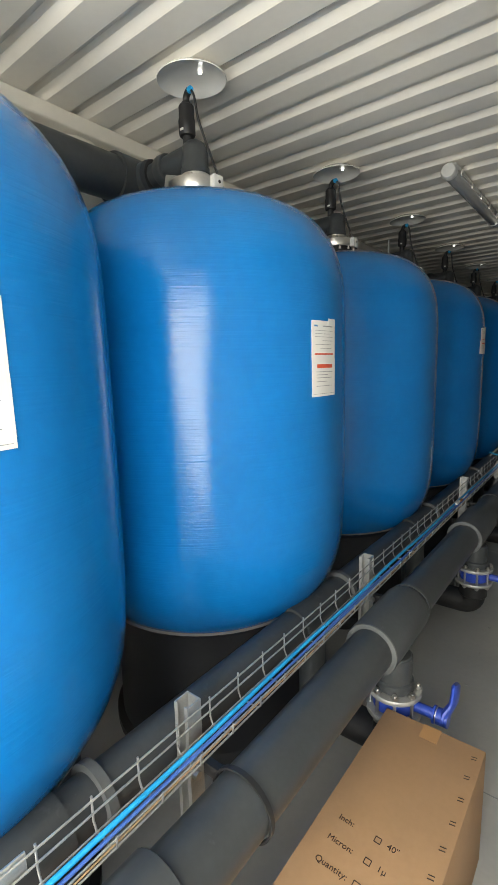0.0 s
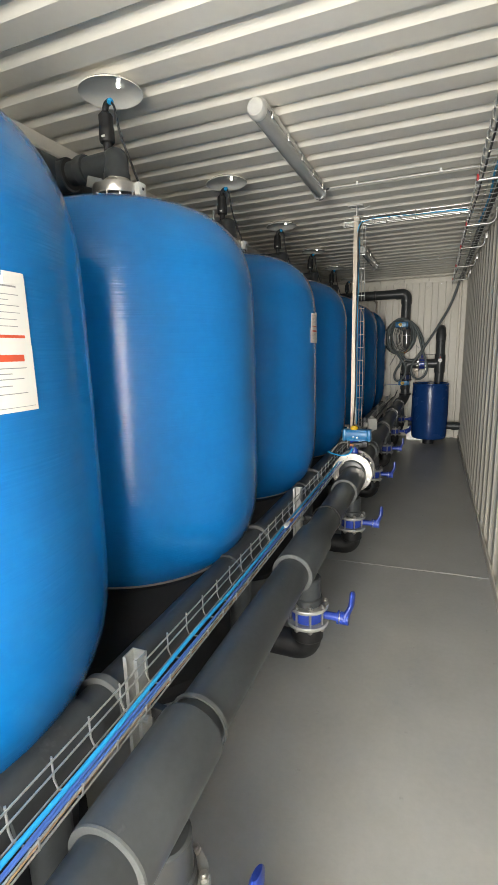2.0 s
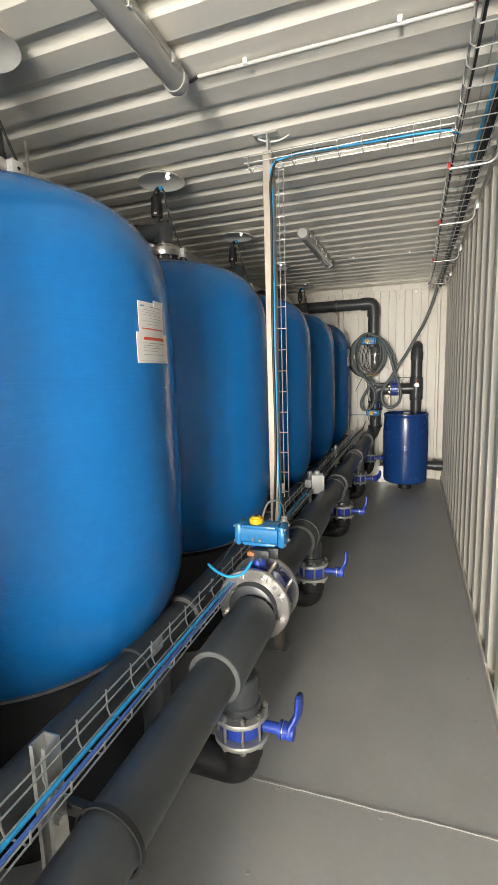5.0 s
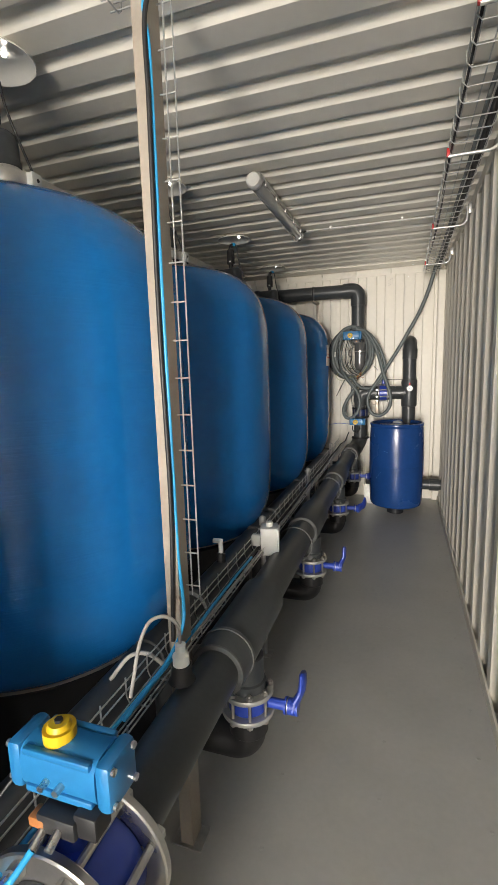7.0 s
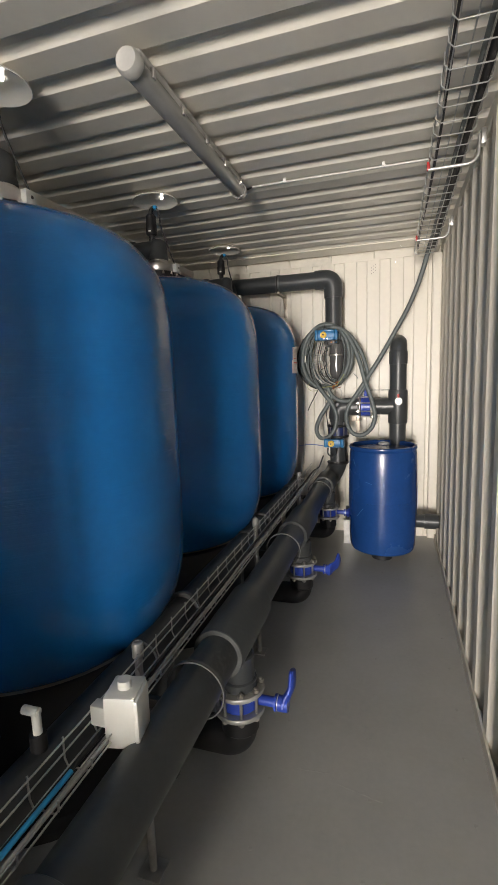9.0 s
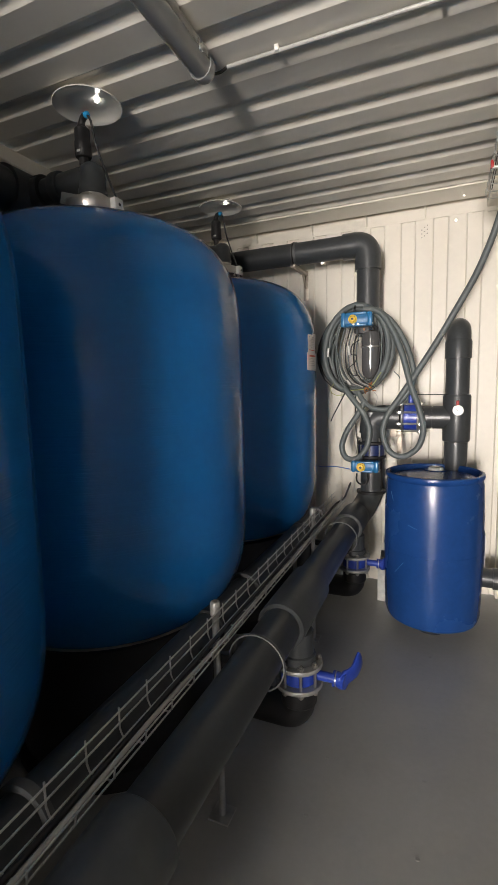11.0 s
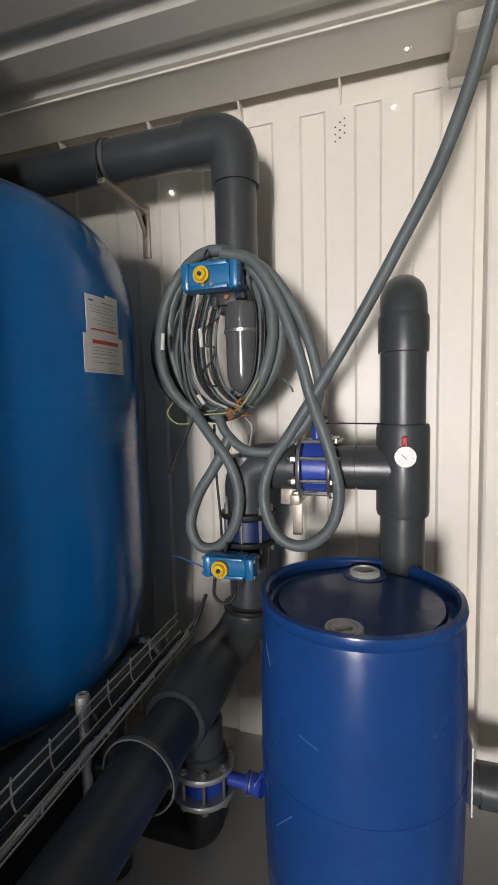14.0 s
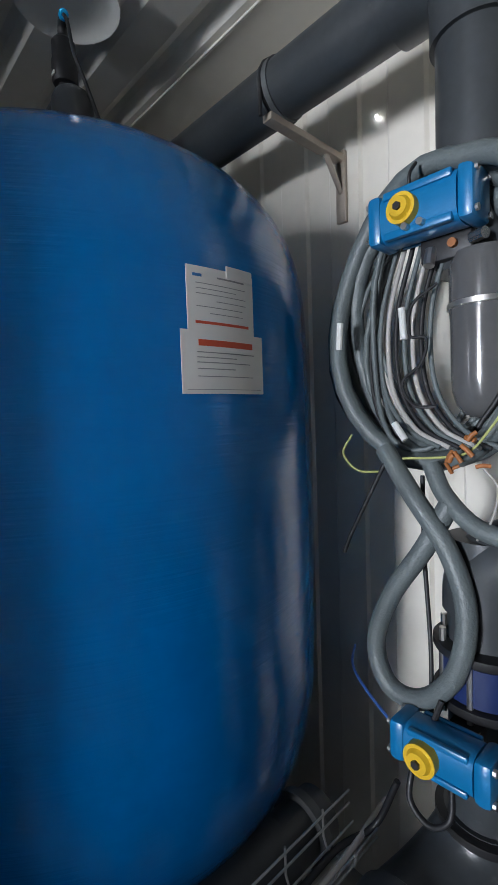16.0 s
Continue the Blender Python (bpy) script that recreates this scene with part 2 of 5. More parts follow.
def sheet(bm, prof, place, back):
    """A closed corrugated sheet; place(u, d, s) gives a corner for s = 0 or 1, and back is its outer depth."""
    f0 = [bm.verts.new(place(u, d, 0)) for u, d in prof]
    f1 = [bm.verts.new(place(u, d, 1)) for u, d in prof]
    b0 = [bm.verts.new(place(u, back, 0)) for u, d in prof]
    b1 = [bm.verts.new(place(u, back, 1)) for u, d in prof]
    for i in range(len(prof) - 1):
        bm.faces.new((f0[i], f0[i + 1], f1[i + 1], f1[i]))
        bm.faces.new((b0[i], b1[i], b1[i + 1], b0[i + 1]))
        bm.faces.new((f0[i], b0[i], b0[i + 1], f0[i + 1]))
        bm.faces.new((f1[i], f1[i + 1], b1[i + 1], b1[i]))
    for i in (0, len(prof) - 1):
        bm.faces.new((f0[i], f1[i], b1[i], b0[i]))


def structure(name, bm, mat, label, smooth=False):
    return tagged(part(name, bm, mat, smooth=smooth), label, name.split("_")[0], kind="structure")


def softened(bm, size, sharp=20):
    es = [e for e in bm.edges if len(e.link_faces) == 2 and e.calc_face_angle(0) > radians(sharp) and e.calc_face_angle(0) < radians(80)]
    bmesh.ops.bevel(bm, geom=es, offset=size, segments=2, affect="EDGES", profile=0.5)
    return bm


structure("floor", one(box, ((X0 + X1) / 2, (Y0 + Y1) / 2, -0.05), (X1 - X0 + 0.2, Y1 - Y0 + 0.1, 0.1)), M_FLOOR, "grey painted container floor with a pale seam")
bm = bmesh.new()
sheet(bm, corrugation(Y0, Y1 - 0.275, 0.188, 0.020, 0.102, 0.031, 0.080), lambda u, d, s: (X0 - 0.05 if s == 0 else X1 + 0.05, u, H + d), 0.06)
structure("ceiling", softened(bm, 0.004), M_ROOF, "off-white corrugated steel container roof")
DOOR0, DOOR1 = -1.08, -0.18
for nm, u0, u1, z0 in (("wall_right_rear", Y0, DOOR0, 0.0), ("wall_right", DOOR1, Y1, 0.0), ("wall_right_lintel", DOOR0, DOOR1, 2.08)):
    bm = bmesh.new()
    sheet(bm, corrugation(u0, u1, 0.278, 0.036, 0.072, 0.068, 0.1 + Y0 - u0 + 0.278 * math.ceil((u0 - Y0) / 0.278)), lambda u, d, s: (X1 + d, u, z0 if s == 0 else 2.44), 0.06)
    structure(nm, softened(bm, 0.004), M_WALL, "cream painted corrugated steel side wall")
bm = bmesh.new()
for y in (DOOR0, DOOR1):
    box(bm, (X1 + 0.035, y, 1.05), (0.09, 0.05, 2.1), 0.004)
box(bm, (X1 + 0.035, (DOOR0 + DOOR1) / 2, 2.09), (0.09, DOOR1 - DOOR0, 0.05), 0.004)
structure("door_frame_side", bm, M_WALL, "cream steel frame of the open side door")
bm = bmesh.new()
sheet(bm, corrugation(Y0, Y1, 0.278, 0.036, 0.072, 0.068, 0.1), lambda u, d, s: (X0 - d, u, 0.0 if s == 0 else 2.44), 0.06)
structure("wall_left", softened(bm, 0.006), M_WALL, "cream painted corrugated steel side wall behind the tanks", True)
bm = bmesh.new()
sheet(bm, corrugation(X0 - 0.05, X1 + 0.05, 0.194, 0.009, 0.098, 0.009, 0.158), lambda u, d, s: (u, Y1 + d, 0.0 if s == 0 else 2.428), 0.06)
structure("wall_end", softened(bm, 0.003, 12), M_WALL, "cream painted steel end wall with pressed panels")
structure("wall_end_top", one(box, ((X0 + X1) / 2, Y1 + 0.030, 2.489), (X1 - X0 + 0.1, 0.06, 0.122), 0.002), M_WALL, "plain cream strip above the pressed panels")
bm = bmesh.new()
box(bm, ((X0 + X1) / 2, Y1 - 0.165, 2.517), (X1 - X0 + 0.1, 0.216, 0.050), 0.004)
box(bm, ((X0 + X1) / 2, Y1 - 0.10, 2.556), (X1 - X0 + 0.2, 0.42, 0.026))
structure("trim_end_header", bm, M_ROOF, "off-white flat steel header plate between roof and end wall")
bm = bmesh.new()
tube(bm, [(X0 - 0.02, Y1 - 0.276, 2.4925), (X1 + 0.02, Y1 - 0.276, 2.4925)], 0.0035, 8)
structure("trim_weld_bead", bm, M_ROOF, "painted weld bead along the header plate", True)
bm = bmesh.new()
for x in (-1.75, -1.38, -0.97, -0.60, -0.236):
    vs = [bm.verts.new((x + dx, Y1 + dy, z)) for dx in (-0.004, 0.004) for dy, z in ((-0.060, 2.494), (0.002, 2.494), (0.002, 2.436))]
    for f in ((0, 2, 1), (3, 4, 5), (0, 1, 4, 3), (1, 2, 5, 4), (2, 0, 3, 5)):
        bm.faces.new([vs[q] for q in f])
structure("trim_header_gusset", bm, M_WALL, "small cream weld gussets under the header")
bm = bmesh.new()
box(bm, (0.195, Y1 - 0.10, 2.468), (0.17, 0.24, 0.055), 0.012)
box(bm, (0.150, Y1 - 0.006, 2.452), (0.07, 0.016, 0.075), 0.004)
structure("trim_corner_block", bm, M_WALL, "cream steel corner casting at the roof")
for nm, x in (("trim_left_rail", X0 - 0.02), ("trim_right_rail", X1 + 0.03)):
    bm = one(box, (x, (Y0 + Y1) / 2, 2.465), (0.06 if x > 0 else 0.11, Y1 - Y0, 0.066), 0.008)
    structure(nm, bm, M_ROOF, "off-white steel top rail along the wall")
for nm, x in (("trim_corner_post_left", X0), ("trim_corner_post_right", X1 - 0.01)):
    structure(nm, one(box, (x, Y1 - 0.02, 1.215), (0.11, 0.08, 2.43), 0.012), M_WALL, "cream steel corner post beside the end wall")
bm = bmesh.new()
box(bm, (X0 - 0.06, Y0, 1.22), (0.14, 0.12, 2.56))
box(bm, (X1 + 0.06, Y0, 1.22), (0.14, 0.12, 2.56))
box(bm, ((X0 + X1) / 2, Y0, 2.5), (X1 - X0, 0.12, 0.12))
structure("door_frame", bm, M_WALL, "cream steel frame of the open container end")
# Unseen leaf, added to keep rear light off the left half.
bm = bmesh.new()
sheet(bm, corrugation(X0 - 0.05, -0.86, 0.26, 0.030, 0.10, 0.030, 0.1), lambda u, d, s: (u, Y0 + 0.07 - d, 0.0 if s == 0 else 2.44), 0.05)
structure("door_leaf", bm, M_WALL, "added unseen cream steel leaf that narrows the rear light")
structure("ground", one(box, (0, 0, -0.35), (400, 400, 0.1)), M_OUT, "pale concrete yard outside the container")
bm = bmesh.new()
box(bm, (X1 - 0.004, (DOOR1 + Y1) / 2, 0.03), (0.010, Y1 - DOOR1 - 0.2, 0.06))
structure("baseboard", bm, M_WALL, "cream steel bottom strip of the side wall")

# seams, scratches and screws of the floor
bm = bmesh.new()
x = -0.9
while x < X1 - 0.01:
    w = random.uniform(0.05, 0.12)
    box(bm, (x + w / 2, 3.89 + 0.035 * (x + 0.3) + random.uniform(-0.002, 0.002), 0.0012), (w, random.uniform(0.005, 0.010), 0.0024))
    x += w * 0.98
structure("floor_seam", bm, M_SEAM, "pale filled seam across the grey floor")
bm = bmesh.new()
for cx, cy, ln, a in ((-0.33, 6.14, 0.16, 4), (-0.16, 6.09, 0.2, -12)):
    box(bm, (cx, cy, 0.0002), (ln * 0.8, 0.004, 0.0008), m=Matrix.Rotation(radians(a), 4, "Z"))
structure("floor_scratch", bm, M_SEAM, "pale scratches in the grey floor paint")
bm = bmesh.new()
lathe(bm, [(0, 0), (0.0075, 0), (0.006, 0.0018), (0.002, 0.002), (0, 0.0014)], 12)
screw = tagged(part("floor_screw", bm, M_FLANGE), "small steel floor screw flush in the paint", "screw", "floor screws", "")
screw.location = (-0.475, 2.475, 0)
for n in range(-1, 21):
    for i, x in enumerate((-0.478, -0.131, 0.216)):
        if (n, i) != (0, 0):
            s = copy_thing(screw, pose(x + random.uniform(-0.006, 0.006), 2.475 + 0.277 * n + random.uniform(-0.012, 0.012), 0))

for nm, y in (("floor_joint_front", 1.665),):
    bm = bmesh.new()
    box(bm, (-0.4, y, 0.0008), (1.38, 0.003, 0.0016))
    structure(nm, bm, M_LABEL_INK, "thin dark joint between floor panels")

# vent holes of the end wall, and small emissive dots set on the steel
bm = bmesh.new()
for i, (dx, dz) in enumerate(((0, 0), (0.016, 0.012), (-0.016, 0.012), (0.016, -0.012), (-0.016, -0.012), (0, 0.026), (0, -0.026), (0.016, 0.036), (-0.016, -0.036))):
    rod(bm, (-0.24 + dx, Y1 - 0.0005, 2.355 + dz), (-0.24 + dx, Y1 + 0.003, 2.355 + dz), 0.0032, 10)
tagged(part("wall_vent", bm, M_BLACK), "small cluster of vent holes in the wall", "vent")
bright_dot = tagged(part("glow_dot", one(rod, (0, 0, -0.0005), (0, 0, 0.0005), 0.0042, 12), M_GLOW), "small bright dot made to glow", "hole", "pinholes of daylight")
bright_dot.matrix_basis = pose(-0.058, Y1 - 0.0025, 2.395, 90)
copy_thing(bright_dot, pose(-0.02, Y1 - 0.12, 2.4910, 0))
copy_thing(bright_dot, pose(-0.905, Y1 - 0.0025, 2.245, 90))

# ---- the tanks ----
PITCH, TX, TR = 1.122, -1.36, 0.558
TY = [0.38 + PITCH * k for k in range(8)]


def make_tank():
    tank = thing("filter_tank", (TX, TY[0], 0), "glossy blue wound fibreglass filter tank on a black base", "tank", "row of filter tanks")
    bm = bmesh.new()
    prof = [(0.0, 0.50), (0.30, 0.502), (0.40, 0.522), (0.455, 0.560), (0.500, 0.615), (0.532, 0.685), (0.551, 0.775), (TR, 0.88), (TR, 1.20), (TR, 1.62), (0.553, 1.715), (0.538, 1.80), (0.505, 1.877), (0.452, 1.940), (0.377, 1.986), (0.28, 2.013), (0.19, 2.024), (0.11, 2.028), (0.0, 2.029)]
    lathe(bm, prof, 96)
    body = part("body", bm, M_TANK, tank)
    body.modifiers.new("round", "SUBSURF").levels = 1
    body.modifiers["round"].render_levels = 1
    bm = bmesh.new()
    lathe(bm, [(0.43, 0.0), (0.43, 0.03), (0.405, 0.05), (0.40, 0.40), (0.415, 0.52), (0.40, 0.53)], 48)
    part("base", bm, M_BASE, tank, "black plastic tank base")
    part("bottom_seam", one(lathe, [(0.452, 0.5525), (0.4560, 0.5535), (0.4560, 0.5548), (0.452, 0.556)], 64), M_STRUT, tank, "thin pale seam under the tank")
    bm = bmesh.new()
    lathe(bm, [(0.108, 2.018), (0.108, 2.060), (0.085, 2.062), (0.085, 2.09), (0.0, 2.09)], 40)
    flange = part("top_flange", bm, M_BLACK, tank, "black bolted top flange")
    for i in range(12):
        a = 2 * math.pi * i / 12 + 0.2
        bm = bmesh.new()
        rod(bm, (0, 0, 0), (0, 0, 0.016), 0.0065, 6)
        rod(bm, (0, 0, 0.014), (0, 0, 0.026), 0.0035, 6)
        part("bolt", bm, M_STEEL, flange, at=(0.099 * math.cos(a), 0.099 * math.sin(a), 2.056))
    bm = bmesh.new()
    lathe(bm, [(0.090, 2.083), (0.1015, 2.081), (0.103, 2.084), (0.103, 2.118), (0.1015, 2.122), (0.088, 2.122), (0.086, 2.112), (0.0, 2.112)], 48)
    band = part("clamp_band", bm, M_STEEL, tank, "brushed steel clamp band")
    bm = bmesh.new()
    box(bm, (0.118, 0.0, 2.098), (0.010, 0.046, 0.050), 0.003)
    box(bm, (0.110, -0.020, 2.098), (0.022, 0.005, 0.046), 0.001)
    part("clamp_lug", bm, M_WHITE, band, "white clamp lug")
    part("lug_hole", one(rod, (0.1225, 0.002, 2.100), (0.1245, 0.002, 2.100), 0.006, 12), M_BLACK, band)
    bm = bmesh.new()
    lathe(bm, [(0.040, 2.11), (0.050, 2.112), (0.052, 2.118), (0.047, 2.122), (0.047, 2.136), (0.052, 2.140), (0.052, 2.150), (0.044, 2.154)], 32)
    box(bm, (0.02, -0.05, 2.132), (0.03, 0.018, 0.022), 0.004)
    part("neck", bm, M_STEEL, tank, "worn steel neck clamp")
    bm = bmesh.new()
    lathe(bm, [(0.0, 2.150), (0.051, 2.150), (0.054, 2.154), (0.054, 2.172), (0.050, 2.178), (0.050, 2.222), (0.048, 2.240), (0.041, 2.256), (0.028, 2.266), (0.0, 2.268)], 36)
    part("valve_head", bm, M_PVC, tank, "dark grey pvc tee")
    bm = bmesh.new()
    rod(bm, (-0.01, 0, 2.218), (-0.29, 0, 2.212), 0.048, 28)
    part("branch_pipe", bm, M_PVC, tank)
    part("branch_collar", one(lathe, [(0.048, -0.19), (0.057, -0.188), (0.059, -0.18), (0.059, -0.155), (0.057, -0.148), (0.048, -0.145)], 28, (0, 0, 2.215), "X"), M_PVC, tank)
    part("branch_union", one(lathe, [(0.048, -0.30), (0.064, -0.298), (0.066, -0.29), (0.066, -0.245), (0.062, -0.238), (0.048, -0.235)], 28, (0, 0, 2.213), "X"), M_BLACK, tank)
    bm = bmesh.new()
    lathe(bm, [(0.0, 2.255), (0.017, 2.255), (0.017, 2.296), (0.028, 2.298), (0.031, 2.304), (0.031, 2.352), (0.0285, 2.358), (0.0285, 2.398), (0.024, 2.404), (0.018, 2.406), (0.017, 2.412), (0.0, 2.414)], 28, (-0.036, 0, 0))
    air = part("air_valve", bm, M_BLACK, tank, "black air release valve")
    part("valve_tag", one(box, (-0.030, -0.0315, 2.312), (0.016, 0.004, 0.008), 0.001), M_WHITE, air)
    bm = bmesh.new()
    tube(bm, bend((-0.036, 0, 2.408), (-0.036, 0, 2.440), (-0.006, -0.008, 2.440)), 0.0125, 12)
    part("air_elbow", bm, M_BLACK, air)
    bm = bmesh.new()
    rod(bm, (-0.008, -0.008, 2.440), (0.006, -0.012, 2.438), 0.0115, 12)
    rod(bm, (0.004, -0.012, 2.438), (0.012, -0.014, 2.432), 0.008, 12)
    part("blue_fitting", bm, M_CABLE_CYAN, air)
    bm = bmesh.new()
    tube(bm, spline([(0.008, -0.014, 2.435), (0.020, -0.010, 2.41), (0.026, 0.0, 2.34), (0.034, 0.02, 2.28), (0.062, 0.04, 2.18), (0.095, 0.06, 2.075)]), 0.0045, 8)
    part("drain_tube", bm, M_BLACK, air)
    bm = bmesh.new()
    box(bm, (-0.075, -0.055, 2.138), (0.075, 0.006, 0.042), 0.002, Matrix.Rotation(radians(18), 4, "Y"))
    part("side_flap", bm, M_FLANGE, tank, "bent steel flap beside the neck")
    return tank


tank = make_tank()
for k in range(1, 8):
    copy_thing(tank, pose(TX, TY[k], 0, 0, 0, random.uniform(-4, 4)))

# ceiling dishes above the tanks
bm = bmesh.new()
lathe(bm, [(0.0, 0.012), (0.05, 0.010), (0.095, 0.002), (0.119, -0.011), (0.1255, -0.014), (0.127, -0.011), (0.121, -0.006), (0.097, 0.008), (0.0, 0.018)], 56)
dish = tagged(part("ceiling_dish", bm, M_DISH), "round white enamel dish fixed to the roof", "dish", "ceiling dishes")
dish.location = (TX, TY[0], 2.485)
# The glint of light in each dish is a small emissive disc.
bm = bmesh.new()
lathe(bm, [(0.0, 0.006), (0.007, 0.004), (0.007, 0.011), (0.0, 0.011)], 14)
glint = part("glow_dot", bm, M_GLOW, dish, "glowing dot painted as the dish's glint", at=(0.036, 0.005, -0.003))
for k in range(1, 8):
    copy_thing(dish, pose(TX, TY[k], 2.485, random.uniform(-2, 2), random.uniform(-2, 2), random.uniform(-25, 25)))


def sticker(k, a0, a1, z0, z1, two):
    """A paper label wrapped round tank k between two angles and heights, with plain bars for its print."""
    def patch(lo, hi, b, t, d, n=8):
        bm = bmesh.new()
        vs = []
        for rad in (TR - 0.001 + d, TR + d + 0.0006):
            vs.append([[bm.verts.new((rad * math.cos(radians(lo + (hi - lo) * i / n)), rad * math.sin(radians(lo + (hi - lo) * i / n)), z)) for i in range(n + 1)] for z in (b, t)])
        for i in range(n):
            bm.faces.new((vs[1][0][i], vs[1][0][i + 1], vs[1][1][i + 1], vs[1][1][i]))
            bm.faces.new((vs[0][0][i], vs[0][1][i], vs[0][1][i + 1], vs[0][0][i + 1]))
            for j in (0, 1):
                bm.faces.new((vs[0][j][i], vs[0][j][i + 1], vs[1][j][i + 1], vs[1][j][i]))
        for i in (0, n):
            bm.faces.new((vs[0][0][i], vs[1][0][i], vs[1][1][i], vs[0][1][i]))
        return bm
    st = thing("tank_label", (TX, TY[k], 0), "white paper label with red warning bar on blue tank", "label", "tank labels")
    mid = z0 + (z1 - z0) * 0.50
    w = a1 - a0
    up0, up1 = (a0 + 0.08 * w, a1 - 0.12 * w) if two else (a0, a1)
    part("upper_sheet", patch(up0, up1, mid - 0.004, z1, 0.0016), M_PAPER, st)
    part("lower_sheet", patch(a0, a1, z0, mid, 0.0024), M_PAPER, st)
    part("corner_sticker", patch(up1 - 0.36 * w, up1 - 0.02 * w, z1 - 0.012, z1 + 0.008, 0.0036), M_PAPER, st)
    hh = z1 - z0
    for zc, th, b0, b1, mt in ((0.93, 0.022, 0.08, 0.20, M_LABEL_BLUE), (0.93, 0.012, 0.42, 0.84, M_LABEL_INK), (0.87, 0.005, 0.12, 0.86, M_LABEL_INK), (0.83, 0.005, 0.12, 0.70, M_LABEL_INK), (0.79, 0.005, 0.12, 0.86, M_LABEL_INK), (0.74, 0.005, 0.40, 0.86, M_LABEL_INK), (0.69, 0.005, 0.12, 0.80, M_LABEL_INK), (0.64, 0.005, 0.30, 0.80, M_LABEL_INK), (0.565, 0.022, 0.10, 0.90, M_LABEL_RED)):
        part("print_bar", patch(up0 + b0 * (up1 - up0), up0 + b1 * (up1 - up0), z0 + (zc - th / 2) * hh, z0 + (zc + th / 2) * hh, 0.0022), mt, st)
    for zc, th, b0, b1, mt in ((0.405, 0.05, 0.18, 0.84, M_LABEL_RED), (0.33, 0.007, 0.16, 0.86, M_LABEL_INK), (0.29, 0.007, 0.16, 0.62, M_LABEL_INK), (0.25, 0.007, 0.16, 0.80, M_LABEL_INK), (0.20, 0.007, 0.16, 0.60, M_LABEL_INK), (0.14, 0.006, 0.16, 0.84, M_LABEL_INK), (0.035, 0.004, 0.05, 0.95, M_LABEL_INK)):
        part("print_bar", patch(a0 + b0 * w, a0 + b1 * w, z0 + (zc - th / 2) * hh, z0 + (zc + th / 2) * hh, 0.0032), mt, st)
    return st


sticker(0, -4.0, 11.0, 1.323, 1.560, False)
sticker(1, -9.3, 4.9, 1.340, 1.578, False)
sticker(3, -7.3, 10.9, 1.483, 1.66, True)
sticker(7, -9.7, 8.0, 1.490, 1.690, True)

# upper header pipe behind the tanks
header = thing("header_pipe", (0, 0, 0), "dark grey pvc header pipe behind the tank heads", "pipe")
part("pipe", one(rod, (-1.72, -0.3, 2.205), (-1.72, 8.55, 2.205), 0.085, 28), M_PVC, header)
for y in TY:
    part("tee", one(rod, (-1.72, y - 0.11, 2.205), (-1.72, y + 0.11, 2.205), 0.098, 28), M_PVC, header)
    part("outlet", one(rod, (-1.72, y, 2.205), (-1.60, y, 2.205), 0.066, 24), M_PVC, header)
part("hanger", one(rod, (-1.72, 0.95, 2.28), (-1.72, 0.95, 2.5), 0.008, 10), M_GALV, header)
part("hanger", one(rod, (-1.72, 4.3, 2.28), (-1.72, 4.3, 2.5), 0.008, 10), M_GALV, header)

# ---- the lower manifolds ----
PX, PZ, PR = -0.580, 0.575, 0.067
PZ2 = 0.606  # beyond the actuated valve the run lies a little higher
manifold = thing("manifold_pipe", (0, 0, 0), "dark grey pvc manifold pipe with glued couplings", "pipe", "manifold pipes")
part("pipe", one(rod, (PX, -0.6, PZ), (PX, 4.01, PZ), PR, 40), M_PVC, manifold)
part("pipe", one(rod, (PX, 4.12, PZ2), (PX, 8.40, PZ2), PR, 40), M_PVC, manifold)
for y in [TY[0] - 1.122] + TY:
    if y > 8.0:
        span = (y - 0.12, y + 0.14)
    else:
        span = (y - 0.13, y + (0.17 if y < 2 else 0.22))
    if y > -0.9:
        if y < 0.5:
            span = (y - 0.14, y + 0.16)
        if abs(y - 4.868) < 0.05:
            span = (4.665, 5.12)
        pz = PZ if y < 4.5 else PZ2
        bm = bmesh.new()
        lathe(bm, [(PR, span[0]), (PR + 0.013, span[0] + 0.001), (PR + 0.016, span[0] + 0.006), (PR + 0.016, span[1] - 0.004), (PR + 0.013, span[1] - 0.001), (PR, span[1])], 40, (PX, 0, pz), "Y")
        c = part("coupling", bm, M_PVC, manifold)
        # The highlight on the coupling's chamfer is a paler ring, left dark beyond y 6.5.
        bm = bmesh.new()
        lathe(bm, [(PR - 0.002, span[0] - 0.002), (PR + 0.0142, span[0] - 0.002), (PR + 0.0155, span[0] + 0.003), (PR - 0.002, span[0] + 0.003)], 40, (PX, 0, pz), "Y")
        part("coupling_rim", bm, M_PVC if y > 6.5 else M_PVC_RIM, manifold, "" if y > 6.5 else "coupling rim with its edge highlight painted pale grey")
